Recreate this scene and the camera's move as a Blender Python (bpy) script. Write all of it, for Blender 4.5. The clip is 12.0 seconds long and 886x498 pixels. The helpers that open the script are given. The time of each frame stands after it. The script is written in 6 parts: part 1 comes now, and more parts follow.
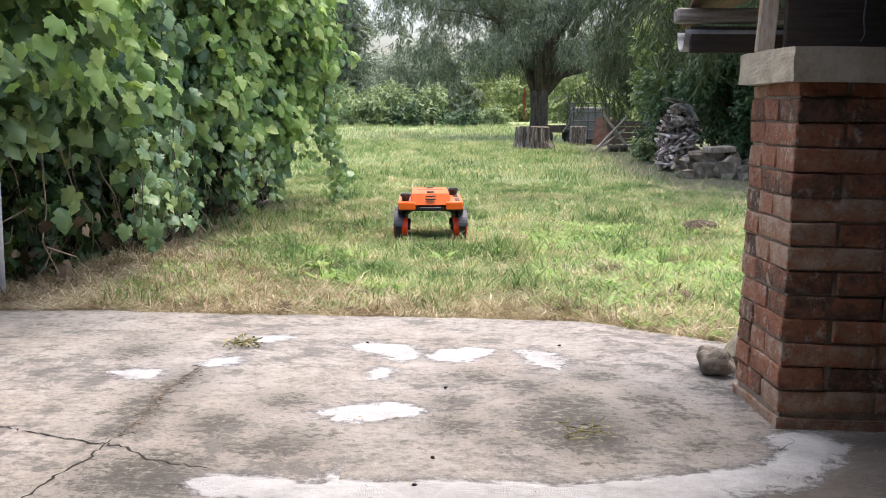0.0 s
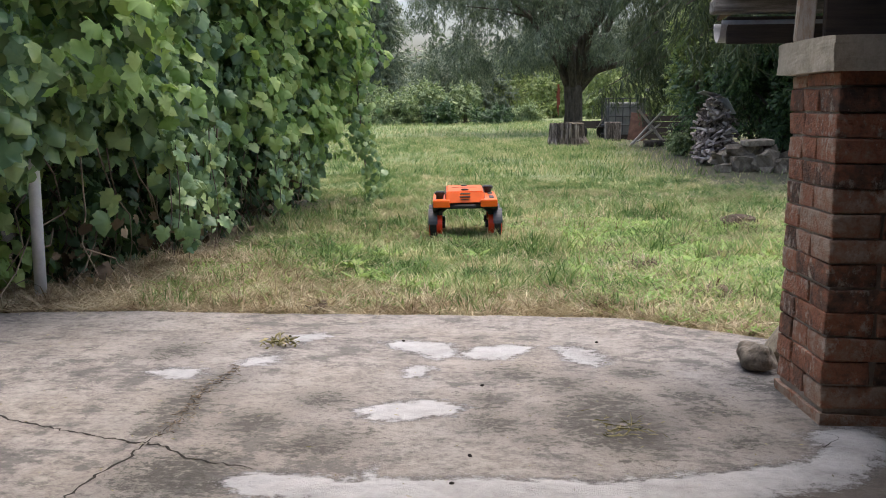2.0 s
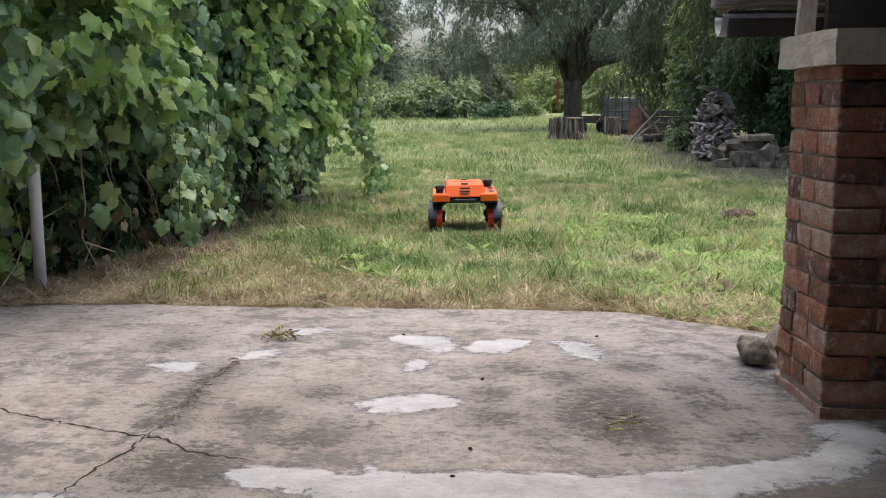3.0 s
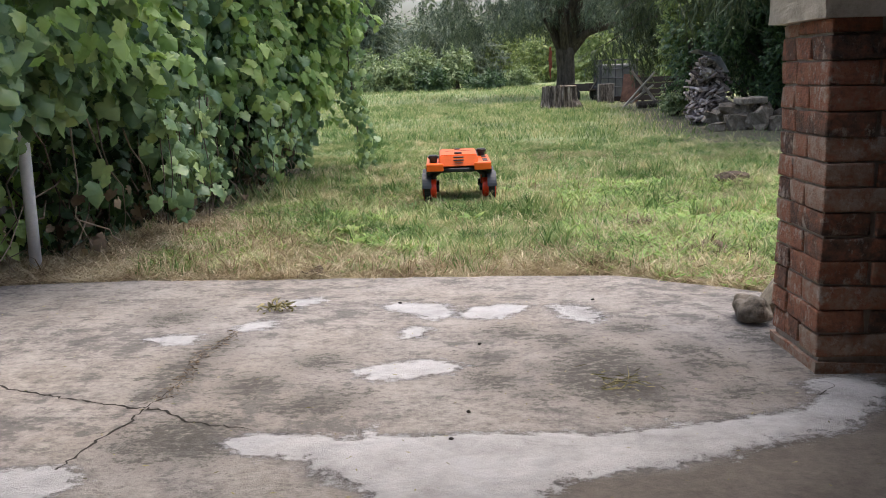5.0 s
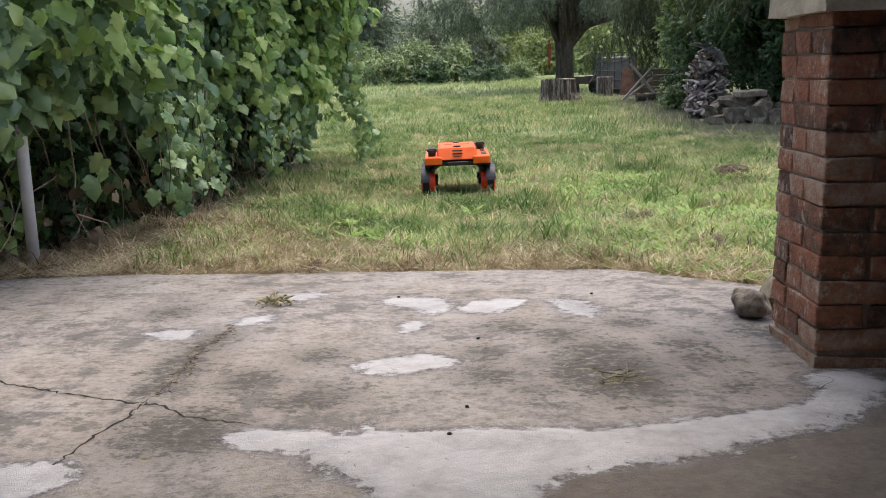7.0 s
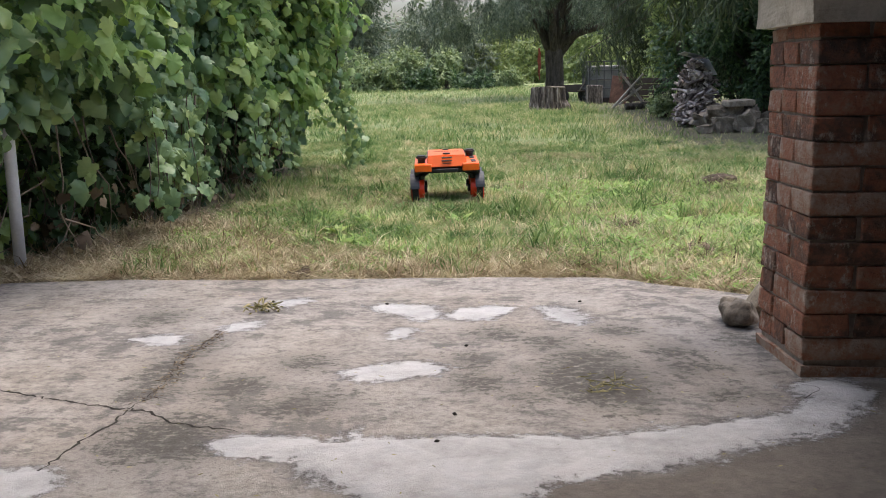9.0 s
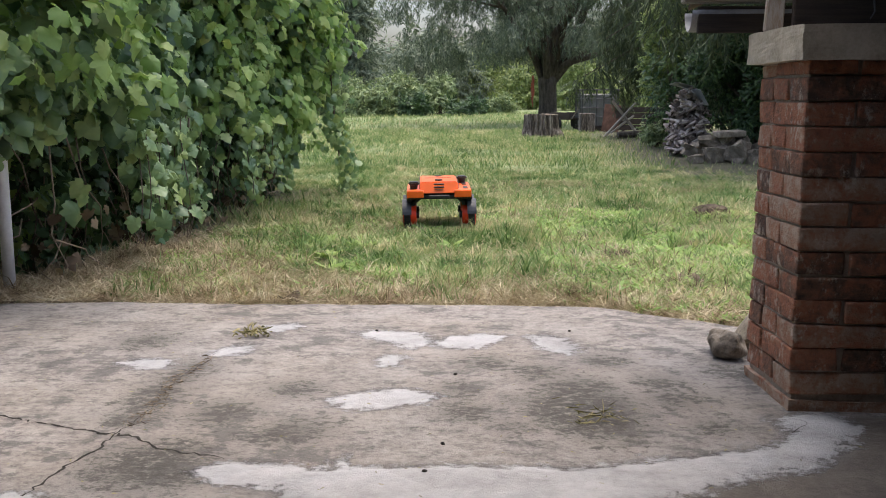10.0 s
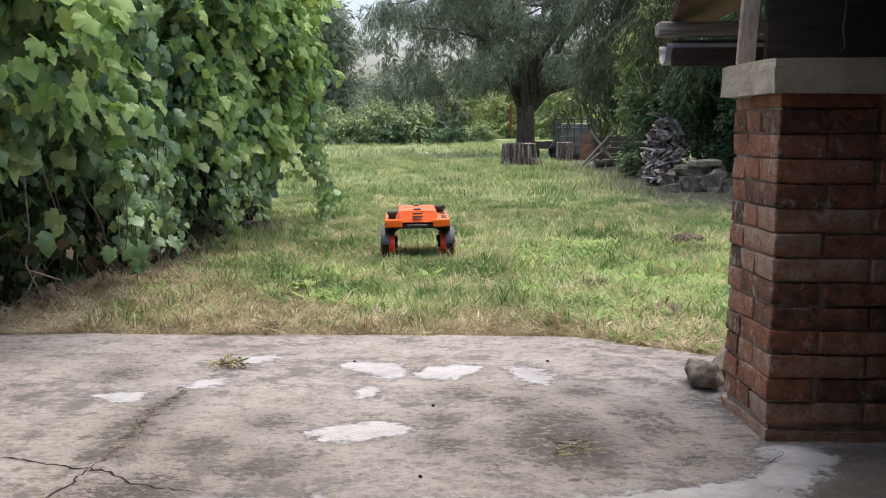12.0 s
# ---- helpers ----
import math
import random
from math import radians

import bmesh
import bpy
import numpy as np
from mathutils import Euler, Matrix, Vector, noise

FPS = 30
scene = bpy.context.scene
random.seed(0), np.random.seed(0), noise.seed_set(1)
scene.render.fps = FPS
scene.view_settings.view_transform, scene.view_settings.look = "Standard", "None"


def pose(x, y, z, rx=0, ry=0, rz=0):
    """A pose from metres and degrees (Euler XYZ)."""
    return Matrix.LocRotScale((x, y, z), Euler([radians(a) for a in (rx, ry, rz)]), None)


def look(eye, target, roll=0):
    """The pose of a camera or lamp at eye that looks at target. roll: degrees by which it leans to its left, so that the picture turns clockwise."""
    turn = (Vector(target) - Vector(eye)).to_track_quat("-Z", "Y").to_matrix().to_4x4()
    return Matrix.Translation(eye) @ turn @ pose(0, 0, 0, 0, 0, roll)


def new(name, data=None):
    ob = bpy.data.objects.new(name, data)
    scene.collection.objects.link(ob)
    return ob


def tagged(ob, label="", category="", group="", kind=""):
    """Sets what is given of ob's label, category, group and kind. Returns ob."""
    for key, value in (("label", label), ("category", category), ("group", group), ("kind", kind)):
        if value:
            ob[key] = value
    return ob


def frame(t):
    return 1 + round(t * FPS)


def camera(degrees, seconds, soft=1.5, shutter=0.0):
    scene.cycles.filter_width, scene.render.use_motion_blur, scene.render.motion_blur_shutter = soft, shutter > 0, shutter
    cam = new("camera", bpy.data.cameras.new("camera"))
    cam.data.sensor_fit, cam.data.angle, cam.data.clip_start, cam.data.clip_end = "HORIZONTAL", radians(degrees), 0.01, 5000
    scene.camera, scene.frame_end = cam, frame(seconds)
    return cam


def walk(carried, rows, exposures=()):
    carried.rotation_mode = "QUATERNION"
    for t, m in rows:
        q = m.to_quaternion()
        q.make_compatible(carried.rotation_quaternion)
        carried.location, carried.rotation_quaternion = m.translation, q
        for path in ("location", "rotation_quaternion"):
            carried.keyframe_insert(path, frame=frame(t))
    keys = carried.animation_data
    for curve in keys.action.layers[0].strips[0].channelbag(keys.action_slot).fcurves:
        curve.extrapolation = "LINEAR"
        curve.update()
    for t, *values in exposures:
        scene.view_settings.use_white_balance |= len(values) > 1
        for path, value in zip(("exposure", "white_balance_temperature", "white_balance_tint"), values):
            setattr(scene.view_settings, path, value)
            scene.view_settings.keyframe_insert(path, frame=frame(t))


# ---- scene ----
cam = camera(51.4, 12.0, 0.95)
PATH = [
    (0, (0.162, -2.231, 1.003), (0.053, -0.256, 0.702), 0.7),
    (0.5, (0.16, -2.221, 1.003), (-0.004, -0.252, 0.69), 0.0),
    (1, (0.162, -2.221, 1.002), (-0.019, -0.252, 0.699), -0.2),
    (1.5, (0.161, -2.216, 1.0), (-0.024, -0.248, 0.7), -0.2),
    (2, (0.162, -2.218, 0.998), (-0.023, -0.25, 0.693), -0.3),
    (2.5, (0.161, -2.217, 0.998), (-0.025, -0.25, 0.687), -0.3),
    (3, (0.157, -2.217, 0.993), (-0.026, -0.251, 0.677), -0.2),
    (5, (0.166, -2.219, 0.969), (-0.01, -0.262, 0.595), -1.7),
    (5.5, (0.164, -2.218, 0.968), (-0.016, -0.264, 0.581), -1.7),
    (6, (0.163, -2.214, 0.97), (-0.023, -0.262, 0.577), -1.8),
    (6.5, (0.165, -2.211, 0.97), (-0.019, -0.258, 0.58), -1.7),
    (7, (0.167, -2.21, 0.972), (-0.007, -0.256, 0.583), -1.7),
    (9, (0.168, -2.211, 0.973), (0.018, -0.252, 0.598), -1.2),
    (9.5, (0.169, -2.214, 0.979), (0.026, -0.251, 0.62), -0.8),
    (10, (0.17, -2.217, 0.988), (0.039, -0.248, 0.665), -0.2),
    (10.5, (0.17, -2.217, 0.994), (0.058, -0.242, 0.703), -0.1),
    (11, (0.172, -2.217, 0.997), (0.073, -0.238, 0.722), -0.1),
    (11.5, (0.173, -2.215, 0.996), (0.079, -0.235, 0.727), -0.1),
    (12, (0.175, -2.216, 0.998), (0.089, -0.235, 0.735), -0.1),
]
EXPOSURE = [(t, stops, 6330, 11) for t, stops in ((0.0, 1.72), (0.5, 1.30), (0.9, 1.14), (9.5, 1.14), (10.0, 1.16), (10.5, 1.12), (11.0, 0.63), (11.5, 0.76), (12.0, 1.28))]
walk(cam, [(t, look(eye, target, roll)) for t, eye, target, roll in PATH], EXPOSURE)

# ---- world, sun, exposure ----
world = bpy.data.worlds.new("overcast_sky")
scene.world = world
world.use_nodes = True
wn = world.node_tree
wbg = wn.nodes["Background"]
sky = wn.nodes.new("ShaderNodeTexSky")
sky.sky_type = "NISHITA"
sky.sun_disc = False
sky.sun_elevation = radians(80)
sky.sun_rotation = radians(45)
sky.air_density, sky.dust_density, sky.ozone_density = 1.0, 6.0, 0.6
wn.links.new(sky.outputs["Color"], wbg.inputs["Color"])
wbg.inputs["Strength"].default_value = 0.15
sun_data = bpy.data.lights.new("sun", "SUN")
sun_data.energy, sun_data.angle, sun_data.color = 0.55, radians(60), (1.0, 0.97, 0.92)
sun = new("sun", sun_data)
sun.matrix_world = look((2.5, 2.5, 20), (0, 0, 0))

# ---- materials ----


def nodes_of(m):
    m.use_nodes = True
    return m.node_tree.nodes, m.node_tree.links, m.node_tree.nodes["Principled BSDF"]


def ramp(nodes, stops):
    r = nodes.new("ShaderNodeValToRGB")
    el = r.color_ramp.elements
    while len(el) < len(stops):
        el.new(0.5)
    for e, (p, c) in zip(el, stops):
        e.position, e.color = p, (*c, 1)
    return r


def noise_tex(nodes, links, coord, scale, detail=4.0, rough=0.6, stretch=None):
    n = nodes.new("ShaderNodeTexNoise")
    n.inputs["Scale"].default_value, n.inputs["Detail"].default_value, n.inputs["Roughness"].default_value = scale, detail, rough
    if stretch:
        mp = nodes.new("ShaderNodeMapping")
        mp.inputs["Scale"].default_value = stretch
        links.new(coord, mp.inputs["Vector"])
        coord = mp.outputs["Vector"]
    links.new(coord, n.inputs["Vector"])
    return n


def mixc(nodes, links, fac, a, b, mode="MIX"):
    m = nodes.new("ShaderNodeMix")
    m.data_type, m.blend_type = "RGBA", mode
    for sock, v in ((m.inputs["Factor"], fac), (m.inputs["A"], a), (m.inputs["B"], b)):
        if hasattr(v, "links"):
            links.new(v, sock)
        elif isinstance(v, tuple):
            sock.default_value = (*v, 1)
        else:
            sock.default_value = v
    return m.outputs["Result"]


def math_node(nodes, links, op, a, b=0.0, clamp=False):
    m = nodes.new("ShaderNodeMath")
    m.operation, m.use_clamp = op, clamp
    for sock, v in zip(m.inputs, (a, b)):
        if hasattr(v, "links"):
            links.new(v, sock)
        else:
            sock.default_value = v
    return m.outputs[0]


def bump(nodes, links, p, height, strength, distance):
    b = nodes.new("ShaderNodeBump")
    b.inputs["Strength"].default_value, b.inputs["Distance"].default_value = strength, distance
    links.new(height, b.inputs["Height"])
    links.new(b.outputs["Normal"], p.inputs["Normal"])


def surface(name, stops, scale=6.0, fine=60.0, rough=0.85, relief=0.3, depth=0.004, metal=0.0, vary=0.25, stretch=None, which="object"):
    """A weathered surface: a coarse colour ramp, fine grain over it and a little change from piece to piece."""
    m = bpy.data.materials.new(name)
    n, l, p = nodes_of(m)
    tc = n.new("ShaderNodeTexCoord").outputs["Object"]
    info = n.new("ShaderNodeObjectInfo").outputs["Random"] if which == "object" else n.new("ShaderNodeNewGeometry").outputs["Random Per Island"]
    a = noise_tex(n, l, tc, scale, 5, 0.65, stretch)
    f = noise_tex(n, l, tc, fine, 4, 0.7, stretch)
    shift = math_node(n, l, "MULTIPLY", math_node(n, l, "SUBTRACT", info, 0.5), vary)
    v = math_node(n, l, "ADD", math_node(n, l, "ADD", a.outputs["Fac"], shift), math_node(n, l, "MULTIPLY", math_node(n, l, "SUBTRACT", f.outputs["Fac"], 0.5), 0.45))
    r = ramp(n, stops)
    l.new(v, r.inputs["Fac"])
    l.new(r.outputs["Color"], p.inputs["Base Color"])
    p.inputs["Roughness"].default_value, p.inputs["Metallic"].default_value = rough, metal
    h = math_node(n, l, "ADD", f.outputs["Fac"], math_node(n, l, "MULTIPLY", a.outputs["Fac"], 1.5))
    bump(n, l, p, h, relief, depth)
    return m


def leafy(name, stops, rough=0.5, through_light=0.3, patch=0.0, patch_scale=0.5, gloss=0.35, own=0.5):
    """Leaves: colour by leaf and, where patch is given, by place; some light passes through."""
    m = bpy.data.materials.new(name)
    n, l, p = nodes_of(m)
    geo = n.new("ShaderNodeNewGeometry")
    v = geo.outputs["Random Per Island"]
    info = n.new("ShaderNodeObjectInfo").outputs["Random"]
    v = math_node(n, l, "FRACT", math_node(n, l, "ADD", v, info))
    if patch:
        ns = noise_tex(n, l, geo.outputs["Position"], patch_scale, 4, 0.65)
        n2 = noise_tex(n, l, geo.outputs["Position"], patch_scale * 7, 3, 0.6)
        k = math_node(n, l, "MULTIPLY", math_node(n, l, "SUBTRACT", ns.outputs["Fac"], 0.5), patch)
        k = math_node(n, l, "ADD", k, math_node(n, l, "MULTIPLY", math_node(n, l, "SUBTRACT", n2.outputs["Fac"], 0.5), patch * 0.7))
        v = math_node(n, l, "ADD", math_node(n, l, "MULTIPLY", v, own), math_node(n, l, "ADD", k, 0.52 - own / 2))
    r = ramp(n, stops)
    l.new(v, r.inputs["Fac"])
    g = noise_tex(n, l, n.new("ShaderNodeTexCoord").outputs["Object"], 45.0, 3, 0.6)
    col = mixc(n, l, math_node(n, l, "MULTIPLY", g.outputs["Fac"], 0.5), r.outputs["Color"], mixc(n, l, 1.0, r.outputs["Color"], (0.62, 0.66, 0.6), "MULTIPLY"))
    l.new(col, p.inputs["Base Color"])
    p.inputs["Roughness"].default_value = rough
    p.inputs["Specular IOR Level"].default_value = gloss
    tr = n.new("ShaderNodeBsdfTranslucent")
    l.new(mixc(n, l, 1.0, col, (1.0, 1.0, 0.68), "MULTIPLY"), tr.inputs["Color"])
    mx = n.new("ShaderNodeMixShader")
    mx.inputs[0].default_value = through_light
    l.new(p.outputs[0], mx.inputs[1])
    l.new(tr.outputs[0], mx.inputs[2])
    l.new(mx.outputs[0], n["Material Output"].inputs["Surface"])
    return m


def plastic(name, colour, rough=0.45, grain=0.15):
    return surface(name, [(0.25, tuple(c * 0.88 for c in colour)), (0.75, colour)], 9, 220, rough, grain, 0.0008, 0.0, 0.05)


def concrete_material():
    """Old outdoor concrete: grey-beige and mottled, with whitish cement repairs, dark lichen and a browner strip under the porch."""
    m = bpy.data.materials.new("old_concrete")
    n, l, p = nodes_of(m)
    pos = n.new("ShaderNodeTexCoord").outputs["Object"]
    big = noise_tex(n, l, pos, 1.1, 5, 0.6)
    mid = noise_tex(n, l, pos, 4.5, 8, 0.74, (0.9, 1.15, 1.0))
    fine = noise_tex(n, l, pos, 30.0, 8, 0.82, (0.88, 1.1, 1.0))
    grit = noise_tex(n, l, pos, 240.0, 2, 0.6)
    sm = math_node(n, l, "ADD", math_node(n, l, "MULTIPLY", mid.outputs["Fac"], 0.45), math_node(n, l, "MULTIPLY", fine.outputs["Fac"], 0.55))
    r = ramp(n, [(0.39, (0.10, 0.092, 0.086)), (0.455, (0.20, 0.184, 0.170)), (0.51, (0.275, 0.252, 0.232)), (0.59, (0.36, 0.332, 0.305))])
    l.new(sm, r.inputs["Fac"])
    warm = ramp(n, [(0.4, (1.0, 1.0, 1.0)), (0.62, (1.0, 0.965, 0.91))])
    l.new(big.outputs["Fac"], warm.inputs["Fac"])
    col = mixc(n, l, 1.0, r.outputs["Color"], warm.outputs["Color"], "MULTIPLY")

    def mask(attr, edge, spread, width):
        a = n.new("ShaderNodeAttribute")
        a.attribute_name = attr
        w = math_node(n, l, "MULTIPLY", math_node(n, l, "SUBTRACT", sm, 0.5), spread)
        s = math_node(n, l, "ADD", math_node(n, l, "ADD", a.outputs["Fac"], edge), w)
        return math_node(n, l, "DIVIDE", s, width, True)

    lichen = noise_tex(n, l, pos, 8.0, 10, 0.80, (0.8, 1.15, 1.0))
    spread = noise_tex(n, l, pos, 1.7, 4, 0.6)
    lm = math_node(n, l, "ADD", lichen.outputs["Fac"], math_node(n, l, "MULTIPLY", math_node(n, l, "SUBTRACT", spread.outputs["Fac"], 0.5), 0.5))
    lr = ramp(n, [(0.53, (0.0, 0.0, 0.0)), (0.58, (1.0, 1.0, 1.0))])
    l.new(lm, lr.inputs["Fac"])
    col = mixc(n, l, math_node(n, l, "MULTIPLY", lr.outputs["Color"], 0.68), col, (0.085, 0.08, 0.076))
    # darker, browner floor under the porch
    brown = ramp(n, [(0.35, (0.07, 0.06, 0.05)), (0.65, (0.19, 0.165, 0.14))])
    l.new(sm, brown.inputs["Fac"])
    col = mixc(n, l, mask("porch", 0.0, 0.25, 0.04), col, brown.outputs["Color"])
    stain_c = mixc(n, l, fine.outputs["Fac"], (0.025, 0.025, 0.02), (0.10, 0.092, 0.078))
    speck = ramp(n, [(0.38, (0.25, 0.25, 0.25)), (0.50, (1.0, 1.0, 1.0))])
    l.new(noise_tex(n, l, pos, 34.0, 6, 0.8, (0.8, 1.1, 1.0)).outputs["Fac"], speck.inputs["Fac"])
    col = mixc(n, l, math_node(n, l, "MULTIPLY", math_node(n, l, "MULTIPLY", mask("stain", 0.05, 1.5, 0.09), speck.outputs["Color"]), 0.95), col, stain_c)
    white = ramp(n, [(0.36, (0.34, 0.335, 0.33)), (0.60, (0.50, 0.505, 0.515))])
    l.new(mid.outputs["Fac"], white.inputs["Fac"])
    pm = mask("cement", 0.028, 0.48, 0.026)
    col = mixc(n, l, math_node(n, l, "MULTIPLY", pm, 0.74), col, white.outputs["Color"])
    specks = ramp(n, [(0.66, (0.0, 0.0, 0.0)), (0.72, (1.0, 1.0, 1.0))])
    l.new(grit.outputs["Fac"], specks.inputs["Fac"])
    col = mixc(n, l, math_node(n, l, "MULTIPLY", specks.outputs["Color"], 0.5), col, (0.10, 0.09, 0.075))
    l.new(col, p.inputs["Base Color"])
    p.inputs["Roughness"].default_value = 0.9
    h = math_node(n, l, "ADD", math_node(n, l, "ADD", sm, math_node(n, l, "MULTIPLY", grit.outputs["Fac"], 0.25)), math_node(n, l, "MULTIPLY", pm, 0.35))
    bump(n, l, p, h, 0.8, 0.016)
    return m


def ground_material():
    """Soil with thatch: brown earth under the hedge, mown dry grass and green sward further out, spruce shade painted
    in.
    """
    m = bpy.data.materials.new("lawn_soil")
    n, l, p = nodes_of(m)
    pos = n.new("ShaderNodeTexCoord").outputs["Object"]
    big = noise_tex(n, l, pos, 0.55, 5, 0.62)
    mid = noise_tex(n, l, pos, 7.0, 6, 0.7)
    fine = noise_tex(n, l, pos, 60.0, 5, 0.75)
    r = ramp(n, [(0.34, (0.085, 0.085, 0.045)), (0.45, (0.17, 0.21, 0.085)), (0.55, (0.25, 0.29, 0.13)), (0.68, (0.40, 0.38, 0.22))])
    s = math_node(n, l, "ADD", math_node(n, l, "MULTIPLY", big.outputs["Fac"], 0.45), math_node(n, l, "ADD", math_node(n, l, "MULTIPLY", mid.outputs["Fac"], 0.3), math_node(n, l, "MULTIPLY", fine.outputs["Fac"], 0.25)))
    l.new(s, r.inputs["Fac"])
    a = n.new("ShaderNodeAttribute")
    a.attribute_name = "bare"
    soil = mixc(n, l, fine.outputs["Fac"], (0.06, 0.046, 0.030), (0.34, 0.27, 0.18))
    # shade under the spruces, put into the soil colour as a darker mix
    shade_attr = n.new("ShaderNodeAttribute")
    shade_attr.attribute_name = "tree_shade"
    soil = mixc(n, l, shade_attr.outputs["Fac"], soil, mixc(n, l, fine.outputs["Fac"], (0.022, 0.020, 0.012), (0.12, 0.105, 0.062)))
    k = math_node(n, l, "ADD", a.outputs["Fac"], math_node(n, l, "MULTIPLY", math_node(n, l, "SUBTRACT", mid.outputs["Fac"], 0.5), 1.2))
    col = mixc(n, l, math_node(n, l, "MULTIPLY", k, 1.0, True), r.outputs["Color"], soil)
    l.new(col, p.inputs["Base Color"])
    p.inputs["Roughness"].default_value = 0.95
    bump(n, l, p, math_node(n, l, "ADD", mid.outputs["Fac"], fine.outputs["Fac"]), 0.8, 0.03)
    return m


M_CONCRETE = concrete_material()
M_GROUND = ground_material()
def brick_material():
    """Old red brick: colour from brick to brick, sooty spots and a chalky lime bloom in ragged smears."""
    m = surface("old_red_brick", [(0.18, (0.075, 0.048, 0.034)), (0.33, (0.17, 0.088, 0.055)), (0.50, (0.33, 0.130, 0.070)), (0.63, (0.32, 0.175, 0.110)), (0.80, (0.40, 0.30, 0.225))], 14, 75, 0.93, 0.9, 0.010, 0, 0.46)
    n, l, p = nodes_of(m)
    pos = n.new("ShaderNodeNewGeometry").outputs["Position"]
    bloom = noise_tex(n, l, pos, 9.0, 8, 0.78)
    smear = noise_tex(n, l, pos, 42.0, 5, 0.75, (1.0, 1.0, 0.55))
    f = math_node(n, l, "ADD", math_node(n, l, "MULTIPLY", bloom.outputs["Fac"], 0.62), math_node(n, l, "MULTIPLY", smear.outputs["Fac"], 0.38))
    r = ramp(n, [(0.535, (0.0, 0.0, 0.0)), (0.60, (0.75, 0.75, 0.75))])
    l.new(f, r.inputs["Fac"])
    base = p.inputs["Base Color"].links[0].from_socket
    l.new(mixc(n, l, r.outputs["Color"], base, (0.50, 0.42, 0.335)), p.inputs["Base Color"])
    return m


M_BRICK = brick_material()
M_MORTAR = surface("lime_mortar", [(0.3, (0.17, 0.135, 0.105)), (0.7, (0.40, 0.335, 0.27))], 18, 130, 0.95, 0.6, 0.006)
M_CAP = surface("weathered_cement", [(0.25, (0.19, 0.155, 0.11)), (0.5, (0.41, 0.35, 0.255)), (0.75, (0.56, 0.49, 0.375))], 9, 90, 0.92, 0.4, 0.004)
M_STONE = surface("field_stone", [(0.25, (0.07, 0.058, 0.044)), (0.5, (0.17, 0.142, 0.108)), (0.75, (0.33, 0.285, 0.225))], 9, 80, 0.9, 0.5, 0.01)
M_WOOD_DARK = surface("smoke_dark_timber", [(0.3, (0.020, 0.015, 0.012)), (0.7, (0.060, 0.043, 0.032))], 5, 70, 0.85, 0.4, 0.004, 0, 0.25, (1, 14, 14))
M_WOOD_GREY = surface("silver_grey_timber", [(0.25, (0.16, 0.13, 0.10)), (0.5, (0.34, 0.30, 0.25)), (0.75, (0.50, 0.46, 0.40))], 4, 60, 0.88, 0.45, 0.004, 0, 0.4, (14, 14, 1))
M_WOOD_EAVE = surface("silver_grey_eaves", [(0.25, (0.14, 0.125, 0.105)), (0.5, (0.34, 0.32, 0.285)), (0.75, (0.52, 0.49, 0.45))], 4, 60, 0.88, 0.45, 0.004, 0, 0.4, (1, 14, 14))
M_SOIL = surface("dug_soil", [(0.3, (0.06, 0.043, 0.030)), (0.7, (0.24, 0.18, 0.12))], 14, 80, 1.0, 0.9, 0.02)
M_BOARD = surface("flaking_board", [(0.3, (0.22, 0.10, 0.05)), (0.5, (0.40, 0.30, 0.21)), (0.7, (0.52, 0.47, 0.39))], 7, 60, 0.9, 0.4, 0.004, 0, 0.2, (9, 9, 2))
M_BARK = surface("furrowed_bark", [(0.3, (0.035, 0.028, 0.022)), (0.55, (0.10, 0.083, 0.065)), (0.8, (0.19, 0.165, 0.135))], 3, 22, 0.95, 0.9, 0.04, 0, 0.2, (4, 4, 1))
M_STUMP = surface("stump_bark", [(0.36, (0.05, 0.04, 0.033)), (0.50, (0.24, 0.20, 0.17)), (0.66, (0.56, 0.52, 0.47))], 2.5, 26, 0.95, 0.9, 0.03, 0, 0.2, (5, 5, 0.7))
M_CUT = surface("cut_wood", [(0.3, (0.20, 0.15, 0.10)), (0.7, (0.40, 0.33, 0.25))], 5, 40, 0.9, 0.4, 0.006)
M_LOG = surface("split_firewood", [(0.25, (0.07, 0.054, 0.048)), (0.5, (0.25, 0.205, 0.19)), (0.75, (0.54, 0.48, 0.45))], 6, 50, 0.9, 0.4, 0.006, 0, 0.5)
M_VINE_WOOD = surface("vine_wood", [(0.3, (0.04, 0.03, 0.022)), (0.7, (0.15, 0.115, 0.085))], 18, 90, 0.9, 0.5, 0.005, 0, 0.3)
M_TWIG = surface("dry_twig", [(0.3, (0.07, 0.052, 0.038)), (0.7, (0.26, 0.20, 0.145))], 18, 90, 0.9, 0.4, 0.004, 0, 0.5)
M_PIPE = surface("galvanised_pipe", [(0.3, (0.66, 0.67, 0.70)), (0.7, (0.84, 0.85, 0.88))], 10, 90, 0.5, 0.15, 0.002, 0.1, 0.1)
M_RUST = surface("rusty_sheet", [(0.3, (0.05, 0.028, 0.02)), (0.5, (0.115, 0.058, 0.038)), (0.75, (0.20, 0.12, 0.085))], 5, 60, 0.85, 0.3, 0.003, 0.1)
M_TIN = surface("dull_tin", [(0.3, (0.20, 0.205, 0.21)), (0.7, (0.40, 0.41, 0.42))], 8, 60, 0.65, 0.2, 0.002, 0.2)
M_CAGE = surface("tote_steel", [(0.3, (0.05, 0.05, 0.05)), (0.7, (0.13, 0.13, 0.13))], 9, 60, 0.6, 0.1, 0.002, 0.3)
